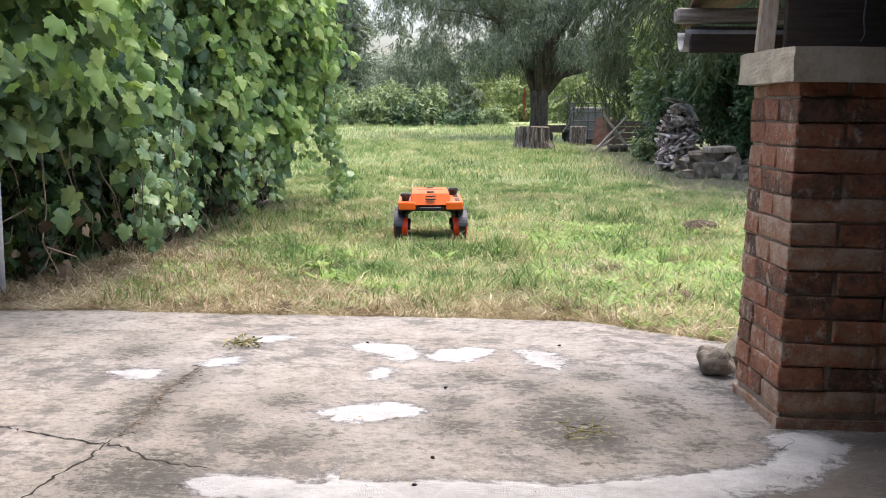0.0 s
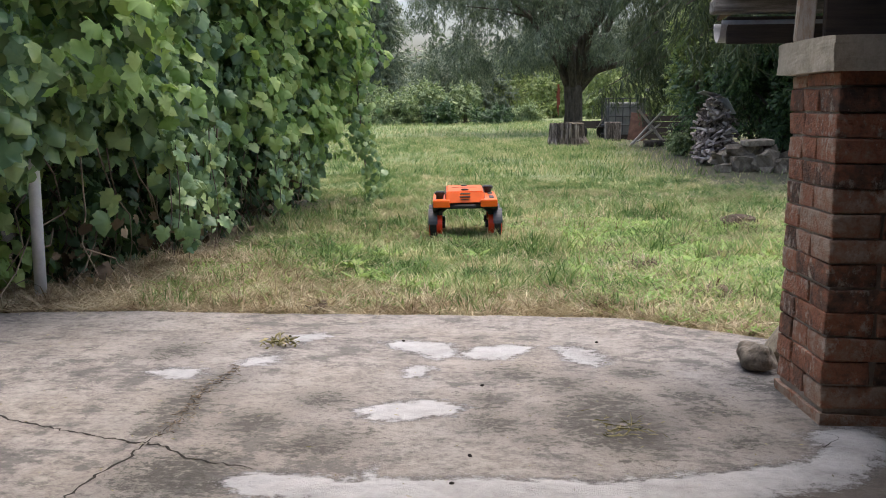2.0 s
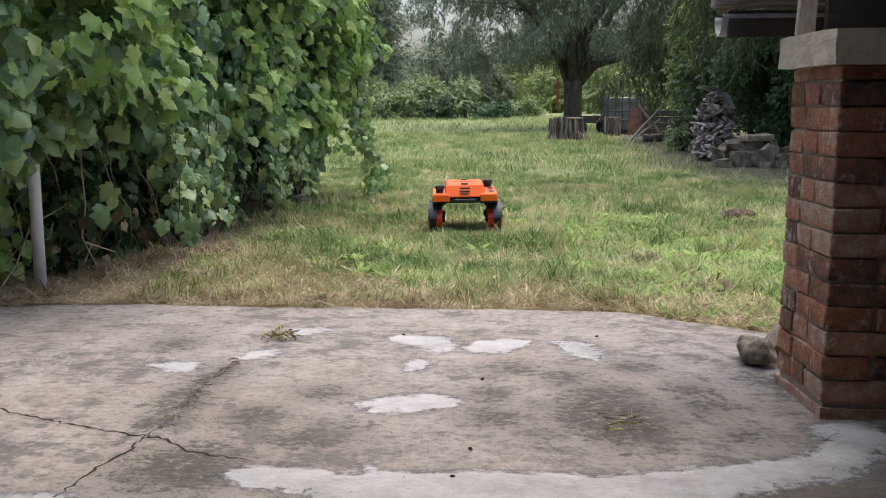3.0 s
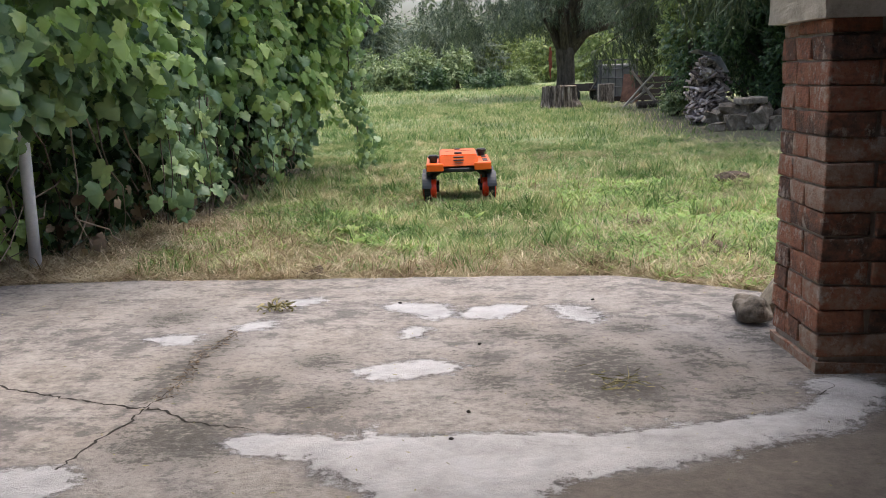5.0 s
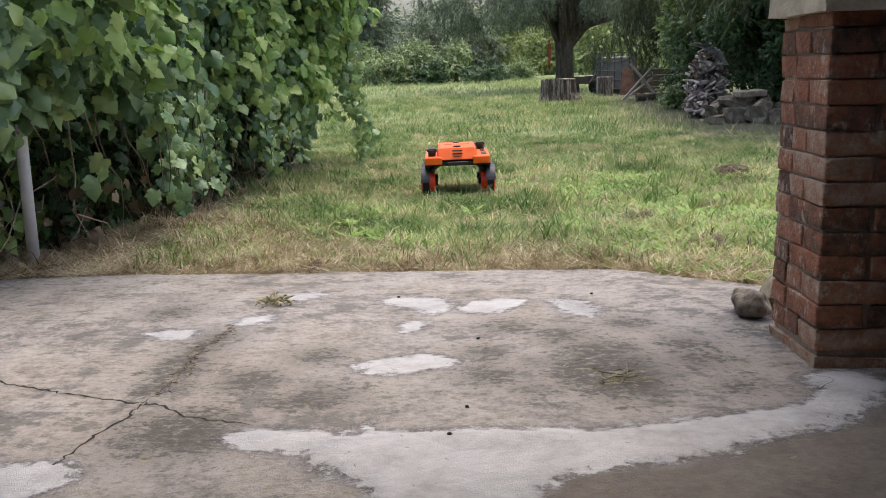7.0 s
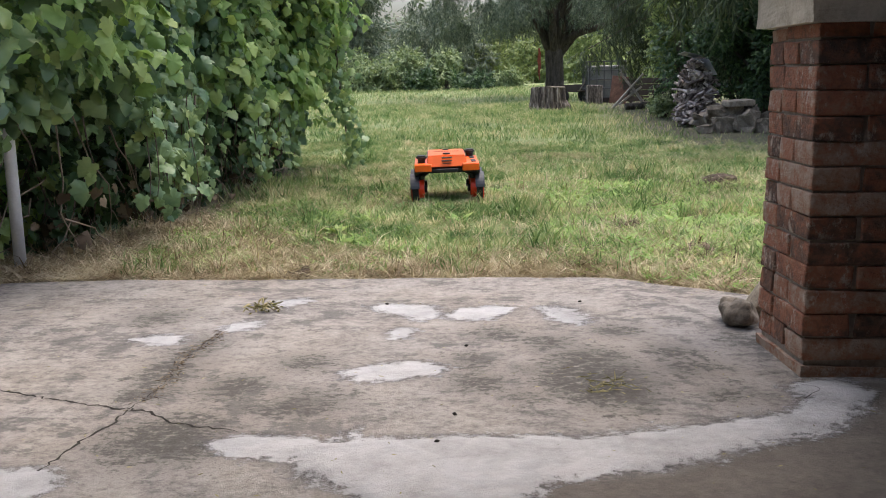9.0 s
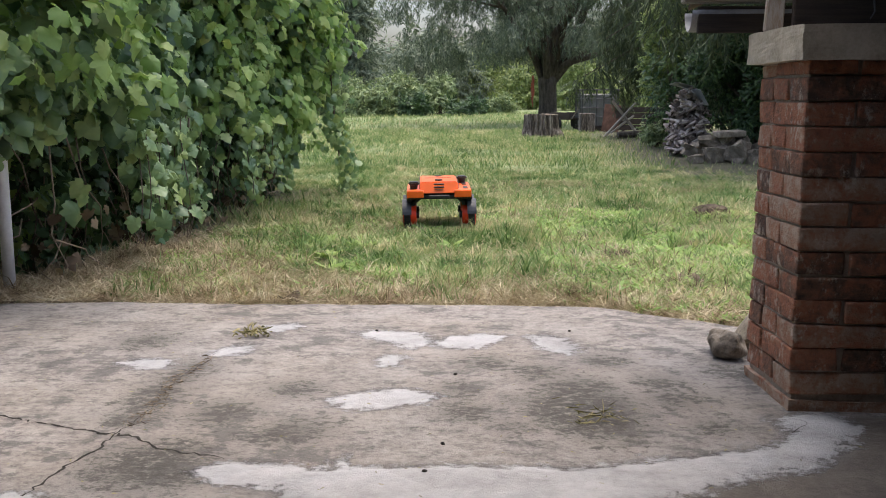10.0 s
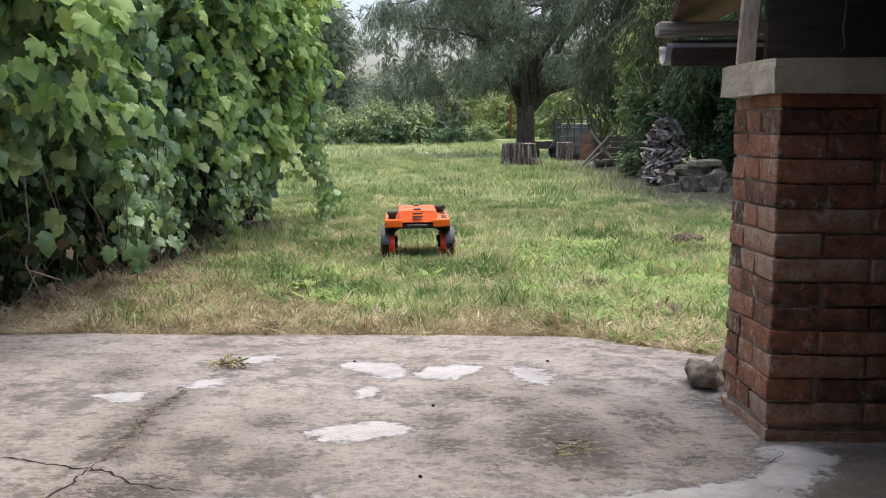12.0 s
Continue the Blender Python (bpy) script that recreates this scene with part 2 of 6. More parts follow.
M_TOTE = surface("clouded_plastic", [(0.3, (0.15, 0.155, 0.14)), (0.7, (0.28, 0.28, 0.25))], 3, 30, 0.5, 0.1, 0.002)
M_ORANGE = plastic("orange_plastic", (0.97, 0.155, 0.012), 0.32)
M_RED_ORANGE = plastic("red_orange_plastic", (0.90, 0.055, 0.008), 0.45)
M_BLACK = plastic("matt_black_plastic", (0.018, 0.019, 0.022), 0.5)
M_GREY = plastic("grey_black_plastic", (0.035, 0.039, 0.048), 0.55)
M_TYRE = surface("tyre_rubber", [(0.3, (0.010, 0.010, 0.010)), (0.7, (0.028, 0.027, 0.026))], 20, 150, 0.8, 0.3, 0.002)
M_DIRT = surface("crack_dirt", [(0.3, (0.008, 0.007, 0.006)), (0.7, (0.030, 0.025, 0.018))], 30, 150, 1.0, 0.5, 0.004)
M_PLASTER = surface("old_plaster", [(0.3, (0.30, 0.27, 0.23)), (0.7, (0.45, 0.42, 0.37))], 2, 40, 0.95, 0.3, 0.004)
M_VINE = leafy("vine_leaf", [(0.0, (0.055, 0.115, 0.068)), (0.28, (0.120, 0.215, 0.112)), (0.55, (0.235, 0.355, 0.16)), (0.80, (0.40, 0.51, 0.20)), (1.0, (0.56, 0.63, 0.26))], 0.34, 0.28, 0.9, 1.1, 0.5)
M_VINE_YOUNG_LIT = leafy("young_or_lit_vine_leaf", [(0.0, (0.20, 0.34, 0.10)), (0.6, (0.34, 0.49, 0.16)), (1.0, (0.50, 0.62, 0.23))], 0.45, 0.42)
M_GRASS = leafy("grass_blade", [(0.08, (0.078, 0.14, 0.048)), (0.32, (0.165, 0.265, 0.10)), (0.56, (0.285, 0.375, 0.165)), (0.77, (0.50, 0.50, 0.29)), (0.98, (0.73, 0.64, 0.44))], 0.65, 0.38, 2.6, 1.3, 0.15, 0.36)
M_STRAW = leafy("dry_grass", [(0.0, (0.10, 0.070, 0.046)), (0.3, (0.32, 0.245, 0.165)), (0.55, (0.54, 0.445, 0.32)), (1.0, (0.84, 0.76, 0.61))], 0.8, 0.32, 1.6, 3.2, 0.12, 0.4)
M_WEED = leafy("weed_leaf", [(0.0, (0.12, 0.22, 0.05)), (0.5, (0.25, 0.39, 0.10)), (1.0, (0.44, 0.54, 0.18))], 0.5, 0.3, 1.2, 2.0)
M_DEAD = leafy("dead_leaf", [(0.0, (0.06, 0.042, 0.028)), (0.5, (0.15, 0.108, 0.07)), (1.0, (0.32, 0.25, 0.17))], 0.8, 0.2)
M_WITHER = leafy("withered_weed", [(0.0, (0.10, 0.09, 0.04)), (0.5, (0.24, 0.22, 0.10)), (1.0, (0.44, 0.38, 0.20))], 0.7, 0.25)
M_WILLOW = leafy("grey_green_leaf", [(0.0, (0.055, 0.08, 0.06)), (0.5, (0.12, 0.16, 0.112)), (1.0, (0.24, 0.285, 0.205))], 0.5, 0.25)
M_SPRUCE = leafy("dark_needle", [(0.0, (0.034, 0.052, 0.028)), (0.5, (0.072, 0.100, 0.050)), (1.0, (0.145, 0.175, 0.085))], 0.6, 0.15)
M_ELDER = leafy("dark_broad_leaf", [(0.0, (0.026, 0.056, 0.026)), (0.6, (0.062, 0.115, 0.048)), (1.0, (0.13, 0.21, 0.08))], 0.45, 0.2)
M_BUSH = leafy("shrub_leaf", [(0.0, (0.11, 0.165, 0.08)), (0.5, (0.23, 0.30, 0.145)), (1.0, (0.40, 0.47, 0.24))], 0.55, 0.25)
M_BRIGHT = leafy("light_shrub_leaf", [(0.0, (0.13, 0.19, 0.065)), (0.5, (0.25, 0.32, 0.12)), (1.0, (0.40, 0.46, 0.20))], 0.55, 0.35)
M_FAR = leafy("distant_leaf", [(0.0, (0.10, 0.135, 0.10)), (0.5, (0.18, 0.22, 0.16)), (1.0, (0.30, 0.345, 0.25))], 0.6, 0.25)

# ---- builders ----


def mesh_object(name, data, material, parent=None, label=""):
    ob = new(name, data)
    if material:
        data.materials.append(material)
    if parent:
        ob.parent = parent
    if label:
        tagged(ob, label)
    return ob


def part(name, bm, material, parent, label="", smooth=False):
    data = bpy.data.meshes.new(name)
    bm.to_mesh(data)
    bm.free()
    if smooth:
        data.polygons.foreach_set("use_smooth", [True] * len(data.polygons))
    return mesh_object(name, data, material, parent, label)


def thing(name, label, category, m=None, group="", kind=""):
    ob = tagged(new(name), label, category, group, kind)
    if m is not None:
        ob.matrix_world = m
    return ob


def solid(name, bm, material, label, category, m=None, group="", kind="", smooth=False):
    ob = part(name, bm, material, None, "", smooth)
    if m is not None:
        ob.matrix_world = m
    return tagged(ob, label, category, group, kind)


def box(size, centre=(0, 0, 0), bevel=0.0, bm=None, rot=None, segments=1):
    b = bmesh.new()
    bmesh.ops.create_cube(b, size=1.0)
    bmesh.ops.scale(b, vec=size, verts=b.verts)
    if bevel:
        bmesh.ops.bevel(b, geom=b.edges[:], offset=bevel, segments=segments, profile=0.6, affect="EDGES")
    m = Matrix.Translation(centre) @ (rot.to_4x4() if rot else Matrix())
    bmesh.ops.transform(b, matrix=m, verts=b.verts)
    return join(bm, b)


def join(bm, b):
    if bm is None:
        return b
    data = bpy.data.meshes.new("tmp")
    b.to_mesh(data)
    b.free()
    bm.from_mesh(data)
    bpy.data.meshes.remove(data)
    return bm


def cyl(radius, depth, centre=(0, 0, 0), axis="z", seg=24, bevel=0.0, top=None, bm=None):
    b = bmesh.new()
    bmesh.ops.create_cone(b, cap_ends=True, segments=seg, radius1=radius, radius2=radius if top is None else top, depth=depth)
    if bevel:
        rim = [e for e in b.edges if abs(e.verts[0].co.z - e.verts[1].co.z) < 1e-6]
        bmesh.ops.bevel(b, geom=rim, offset=bevel, segments=2, profile=0.6, affect="EDGES")
    turn = {"z": Matrix(), "x": Matrix.Rotation(math.pi / 2, 4, "Y"), "y": Matrix.Rotation(math.pi / 2, 4, "X")}[axis]
    bmesh.ops.transform(b, matrix=Matrix.Translation(centre) @ turn, verts=b.verts)
    return join(bm, b)


def tube(points, radii, seg=8, bm=None, rough=0.0, seed=0):
    """A tapered, slightly uneven limb along points."""
    b = bm or bmesh.new()
    rng = random.Random(seed)
    rings = []
    pts = [Vector(p) for p in points]
    q, last = None, None
    for i, p in enumerate(pts):
        d = (pts[min(i + 1, len(pts) - 1)] - pts[max(i - 1, 0)]).normalized()
        q = d.to_track_quat("Z", "Y") if q is None else last.rotation_difference(d) @ q
        last = d
        ring = []
        for k in range(seg):
            a = 2 * math.pi * k / seg
            r = radii[i] * (1 + rough * (rng.random() - 0.5) * 2)
            ring.append(b.verts.new(p + q @ Vector((math.cos(a) * r, math.sin(a) * r, 0))))
        rings.append(ring)
    for r0, r1 in zip(rings, rings[1:]):
        for k in range(seg):
            b.faces.new((r0[k], r0[(k + 1) % seg], r1[(k + 1) % seg], r1[k]))
    b.faces.new(rings[0][::-1])
    b.faces.new(rings[-1])
    return b


def prism(outline, z0, z1, bm=None):
    b = bm or bmesh.new()
    lo = [b.verts.new((x, y, z0)) for x, y in outline]
    hi = [b.verts.new((x, y, z1)) for x, y in outline]
    b.faces.new(hi)
    b.faces.new(lo[::-1])
    for i in range(len(lo)):
        j = (i + 1) % len(lo)
        b.faces.new((lo[i], lo[j], hi[j], hi[i]))
    return b


def lump(size, centre=(0, 0, 0), seed=0, cuts=2, amount=0.22, bm=None):
    """An irregular boulder."""
    b = bmesh.new()
    bmesh.ops.create_icosphere(b, subdivisions=cuts, radius=0.5)
    off = Vector((seed * 3.7, seed * 1.9, seed * 5.3))
    for v in b.verts:
        n1 = noise.noise(v.co * 2.2 + off)
        n2 = noise.noise(v.co * 5.0 + off)
        v.co *= 1 + amount * 2 * n1 + amount * 0.6 * n2
        v.co = Vector((v.co.x * size[0], v.co.y * size[1], max(v.co.z, -0.42) * size[2])) + Vector(centre)
    return join(bm, b)


def rough_block(size, seed, amount=0.12, bm=None):
    """A blocky stone with broken edges."""
    b = bmesh.new()
    bmesh.ops.create_cube(b, size=1.0)
    bmesh.ops.bevel(b, geom=b.edges[:], offset=0.14, segments=2, profile=0.55, affect="EDGES")
    bmesh.ops.subdivide_edges(b, edges=b.edges[:], cuts=1, use_grid_fill=True)
    off = Vector((seed * 3.1, seed * 1.7, seed * 4.3))
    for v in b.verts:
        d = Vector((noise.noise(v.co * 1.6 + off), noise.noise(v.co * 1.6 + off + Vector((7, 0, 0))), noise.noise(v.co * 1.6 + off + Vector((0, 7, 0)))))
        e = Vector((noise.noise(v.co * 5 + off), noise.noise(v.co * 5 + off + Vector((3, 0, 0))), noise.noise(v.co * 5 + off + Vector((0, 3, 0)))))
        v.co += d * amount * 2.2 + e * amount * 0.5
        v.co = Vector((v.co.x * size[0], v.co.y * size[1], (v.co.z + 0.5) * size[2]))
    return join(bm, b)


def raw_mesh(name, verts, tris):
    """A mesh from arrays of triangles."""
    data = bpy.data.meshes.new(name)
    data.vertices.add(len(verts))
    data.vertices.foreach_set("co", np.ascontiguousarray(verts, dtype=np.float32).ravel())
    data.loops.add(tris.size)
    data.loops.foreach_set("vertex_index", np.ascontiguousarray(tris, dtype=np.int32).ravel())
    data.polygons.add(len(tris))
    data.polygons.foreach_set("loop_start", np.arange(0, tris.size, 3, dtype=np.int32))
    data.update(calc_edges=True)
    return data


def unit(a):
    return a / np.maximum(np.linalg.norm(a, axis=-1, keepdims=True), 1e-9)


def frames_from(tip, normal):
    """Rotations whose -y axis runs to the tip and whose z axis is as near the normal as it can be."""
    y = -unit(tip)
    x = unit(np.cross(y, normal))
    return np.stack([x, y, np.cross(x, y)], axis=2)


def scattered(name, leaf, places, turns, sizes):
    """One mesh of many copies of a small leaf (vertices, triangles)."""
    lv, lt = leaf
    v = np.einsum("nij,nkj->nki", turns, lv[None] * sizes[:, None, None]) + places[:, None, :]
    t = lt[None] + (np.arange(len(places)) * len(lv))[:, None, None]
    return raw_mesh(name, v.reshape(-1, 3), t.reshape(-1, 3))


def lobed_leaf(fold=0.34, curl=0.25, wave=0.07):
    half = [(0.12, 0.16), (0.30, 0.23), (0.40, 0.13), (0.54, 0.04), (0.46, -0.13), (0.55, -0.22), (0.63, -0.40), (0.43, -0.46), (0.38, -0.62), (0.20, -0.82)]
    rim = [(0.0, 0.02)] + half + [(0.0, -1.02)] + [(-x, y) for x, y in half[::-1]]
    v = [(0.0, -0.36, 0.06)] + [(x, y, 0.06 - fold * abs(x) ** 1.3 - curl * max(0, -y - 0.45) ** 1.2 + wave * math.sin(11 * x + 6 * y)) for x, y in rim]
    k = len(rim)
    return np.array(v), np.array([(0, 1 + i, 1 + (i + 1) % k) for i in range(k)])


def plain_leaf(width=0.4, bend=0.15):
    v = [(0, 0, 0), (width / 2, -0.4, -bend * 0.4), (0, -0.42, 0.03), (-width / 2, -0.4, -bend * 0.4), (0, -1, -bend)]
    return np.array(v), np.array([(0, 2, 1), (0, 3, 2), (1, 2, 4), (2, 3, 4)])


def spray(leaves, leaf, droop, seed, spread=0.9):
    """A twig's worth of small leaves, one unit long."""
    rng = np.random.default_rng(seed)
    lv, lt = leaf
    vs, ts = [], []
    for i in range(leaves):
        s = i / leaves
        base = np.array([0.12 * math.sin(5 * s + seed), -s, -droop * s * s])
        tip = np.array([rng.uniform(-1, 1) * spread, -0.7, rng.uniform(-0.5, 0.3) - droop])
        nrm = np.array([rng.uniform(-0.5, 0.5), rng.uniform(-0.3, 0.3), 1.0])
        r = frames_from(tip[None], nrm[None])[0]
        vs.append((lv * rng.uniform(0.28, 0.45)) @ r.T + base)
        ts.append(lt + i * len(lv))
    return np.concatenate(vs), np.concatenate(ts)


BLADE = (np.array([(-0.5, 0, 0), (0.5, 0, 0), (0.32, 0.12, 0.55), (-0.32, 0.12, 0.55), (0.0, 0.42, 0.95)]), np.array([(0, 1, 2), (0, 2, 3), (3, 2, 4)]))
GRAPE = lobed_leaf()
GRAPES = [lobed_leaf(0.30, 0.25, 0.05), lobed_leaf(0.85, 0.8, 0.08), lobed_leaf(-0.30, 0.6, 0.09)]
BLADES = [(BLADE[0] * np.array([w, b, 1.0]), BLADE[1]) for w, b in ((0.07, 1.0), (0.10, 1.7), (0.05, 0.5), (0.06, 2.6), (0.11, 1.2))]

# ---- ground and patio ----


def smooth_noise(x, y, scale, seed):
    """Cheap value noise on arrays."""
    xs, ys = x * scale + seed * 17.3, y * scale + seed * 9.1
    xi, yi = np.floor(xs), np.floor(ys)
    fx, fy = xs - xi, ys - yi
    fx, fy = fx * fx * (3 - 2 * fx), fy * fy * (3 - 2 * fy)

    def h(a, b):
        s = np.sin(a * 127.1 + b * 311.7 + seed * 74.7) * 43758.5453
        return s - np.floor(s)
    return (h(xi, yi) * (1 - fx) + h(xi + 1, yi) * fx) * (1 - fy) + (h(xi, yi + 1) * (1 - fx) + h(xi + 1, yi + 1) * fx) * fy


def edge_y(x):
    """Far edge of the concrete, a little ragged, falling back beside the pillar."""
    x = np.asarray(x, dtype=float)
    e = 2.15 + 0.05 * (smooth_noise(x, x * 0, 3.0, 2) - 0.5) + 0.03 * (smooth_noise(x, x * 0, 11.0, 3) - 0.5)
    e = e - np.clip(x - 0.62, 0, 9) * 0.62 - np.clip(-1.7 - x, 0, 9) * 0.13
    return np.maximum(e, 1.2)


def land(x, y):
    """Height of the ground outside the concrete."""
    near = np.clip((y - 1.6) / 1.5, 0, 1)
    h = -0.014 + 0.05 * (smooth_noise(x, y, 0.6, 5) - 0.5) * near + 0.03 * (smooth_noise(x, y, 2.3, 6) - 0.5) * near
    for cx, cy, r, top in ((1.85, 5.45, 0.22, 0.05), (1.16, 2.65, 0.16, 0.04), (0.9, 3.6, 0.14, 0.03), (-2.3, 3.2, 0.6, 0.05), (-0.88, 2.27, 0.06, 0.03)):
        h = h + top * np.exp(-((x - cx) ** 2 + (y - cy) ** 2) / (r * r))
    return h


def spaced(lo, hi, step, far, growth):
    mid = list(np.arange(lo, hi + step / 2, step))
    a, s = [], step
    v = mid[-1]
    while v < far:
        s *= growth
        v += s
        a.append(v)
    b, s = [], step
    v = mid[0]
    while v > -far:
        s *= growth
        v -= s
        b.append(v)
    return np.array(b[::-1] + mid + a)


def sheet(xs, ys, height):
    gx, gy = np.meshgrid(xs, ys)
    gz = height(gx, gy)
    idx = np.arange(gx.size).reshape(gx.shape)
    a, b, c, d = idx[:-1, :-1].ravel(), idx[:-1, 1:].ravel(), idx[1:, 1:].ravel(), idx[1:, :-1].ravel()
    return np.stack([gx.ravel(), gy.ravel(), gz.ravel()], 1), np.concatenate([np.stack([a, b, c], 1), np.stack([a, c, d], 1)])


def ground_height(x, y):
    under = (y < edge_y(x) - 0.03) & (x > -9) & (x < 9) & (y > -9)
    return np.where(under, -0.13, land(x, y))


gv, gt = sheet(spaced(-4, 4, 0.05, 1500, 1.12), spaced(1.1, 8, 0.05, 1500, 1.10), ground_height)
ground_data = raw_mesh("ground", gv, gt)
X, Y = gv[:, 0], gv[:, 1]
bare = np.clip(1.0 - (X + 2.05 - 0.03 * Y) / 0.5, 0, 1) * (Y < 8) * (X > -5)
bare = np.maximum(bare, np.clip(1 - (Y - edge_y(X)) / 0.28, 0, 0.75) * (Y < 3))
# where spruce shade darkens the soil colour on the right
tree_shade = np.clip((X - 0.9 - 0.03 * Y) / 1.4, 0, 1) * np.clip((Y - 7.0) / 3.0, 0, 1) * (Y < 30) * (X < 12)
bare = np.maximum(bare, 0.9 * tree_shade)
ground_data.attributes.new("tree_shade", "FLOAT", "POINT").data.foreach_set("value", tree_shade.astype(np.float32))
for cx, cy, r in ((1.85, 5.4, 0.28), (1.16, 2.6, 0.2), (0.9, 3.6, 0.18)):
    bare = np.maximum(bare, 1.3 * np.exp(-((X - cx) ** 2 + (Y - cy) ** 2) / (r * r)))
ground_data.attributes.new("bare", "FLOAT", "POINT").data.foreach_set("value", bare.astype(np.float32))
ground_data.polygons.foreach_set("use_smooth", [True] * len(ground_data.polygons))
tagged(mesh_object("ground", ground_data, M_GROUND), "lawn soil with patchy thatch reaching to the far hedges", "ground", "", "structure")


def inside_depth(x, y, poly):
    """Signed distance to a closed outline, positive inside."""
    best = np.full(x.shape, 9.0)
    ins = np.zeros(x.shape, bool)
    for (ax, ay), (bx, by) in zip(poly, poly[1:] + poly[:1]):
        dx, dy = bx - ax, by - ay
        t = np.clip(((x - ax) * dx + (y - ay) * dy) / (dx * dx + dy * dy + 1e-12), 0, 1)
        best = np.minimum(best, np.hypot(x - ax - t * dx, y - ay - t * dy))
        hit = (ay > y) != (by > y)
        ins ^= hit & (x < (bx - ax) * (y - ay) / (by - ay + 1e-12) + ax)
    return np.where(ins, best, -best)


CEMENT_BAND = [(-0.66, 0.10), (-0.56, 0.15), (-0.45, 0.13), (-0.35, 0.10), (-0.26, 0.11), (-0.02, 0.15), (0.35, 0.15), (0.57, 0.21), (0.80, 0.28),
               (0.96, 0.35), (1.03, 0.46), (1.01, 0.56), (1.09, 0.63), (1.21, 0.64), (1.24, 0.52), (1.17, 0.38), (1.02, 0.21), (0.82, 0.13), (0.66, 0.02),
               (0.54, -0.05), (0.41, -0.04), (0.25, -0.12), (0.18, -0.27), (0.08, -0.42), (-0.10, -0.42), (-0.17, -0.27), (-0.24, -0.18), (-0.36, -0.12), (-0.41, -0.02), (-0.53, 0.0)]
CEMENT_PATCHES = [
    [(-1.26, 1.08), (-1.20, 1.13), (-1.09, 1.12), (-1.05, 1.07), (-1.11, 1.02), (-1.20, 1.02)],
    [(-0.97, 1.19), (-0.93, 1.30), (-0.86, 1.34), (-0.82, 1.28), (-0.90, 1.20)],
    [(-0.90, 1.58), (-0.84, 1.68), (-0.76, 1.72), (-0.72, 1.66), (-0.80, 1.57)],
    [(-0.47, 1.58), (-0.36, 1.58), (-0.27, 1.61), (-0.15, 1.58), (-0.13, 1.44), (-0.21, 1.36), (-0.31, 1.44), (-0.38, 1.52)],
    [(-0.10, 1.40), (-0.05, 1.54), (0.05, 1.57), (0.18, 1.54), (0.12, 1.45), (0.07, 1.37), (-0.03, 1.36)],
    [(0.27, 1.54), (0.36, 1.57), (0.43, 1.52), (0.48, 1.38), (0.42, 1.29), (0.34, 1.34)],
    [(-0.38, 0.67), (-0.30, 0.79), (-0.18, 0.82), (-0.06, 0.76), (-0.10, 0.68), (-0.20, 0.62), (-0.32, 0.61)],
    [(-0.31, 1.20), (-0.26, 1.25), (-0.21, 1.20), (-0.24, 1.10), (-0.28, 1.12)],
    [(-1.24, -0.22), (-1.16, -0.10), (-1.02, -0.09), (-0.95, -0.14), (-0.99, -0.24), (-1.06, -0.42), (-1.24, -0.45)]]
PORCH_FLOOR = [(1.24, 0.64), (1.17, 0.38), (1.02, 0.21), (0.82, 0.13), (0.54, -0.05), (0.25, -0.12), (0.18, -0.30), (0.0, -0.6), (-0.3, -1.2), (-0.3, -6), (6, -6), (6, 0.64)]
STAINS = [((0.44, 0.66), 0.27), ((0.48, 0.52), 0.18), ((-0.78, 0.12), 0.22), ((-0.97, 0.5), 0.09), ((-0.975, 0.62), 0.09), ((-0.98, 0.75), 0.10), ((-0.98, 0.9), 0.09), ((-0.98, 1.04), 0.09), ((0.42, 0.85), 0.16), ((0.05, 0.6), 0.10), ((0.72, 0.75), 0.10), ((0.02, 0.82), 0.08), ((0.30, 1.05), 0.10), ((0.72, 0.95), 0.07), ((0.22, 0.72), 0.05), ((0.20, 0.48), 0.05),
          ((0.80, 0.50), 0.04), ((-0.72, 0.55), 0.13), ((-0.55, 0.80), 0.10), ((0.10, 1.15), 0.09), ((-0.45, 0.40), 0.12), ((0.55, 1.20), 0.08), ((-1.3, 1.4), 0.12), ((1.0, 1.1), 0.08)]


def patio_height(x, y):
    """Top of the concrete; the cement band lies a few millimetres proud."""
    band = np.clip(inside_depth(x, y, CEMENT_BAND) / 0.03, 0, 1)
    return 0.004 * (smooth_noise(x, y, 2.2, 8) - 0.5) + 0.003 * (smooth_noise(x, y, 9, 9) - 0.5) + 0.006 * band


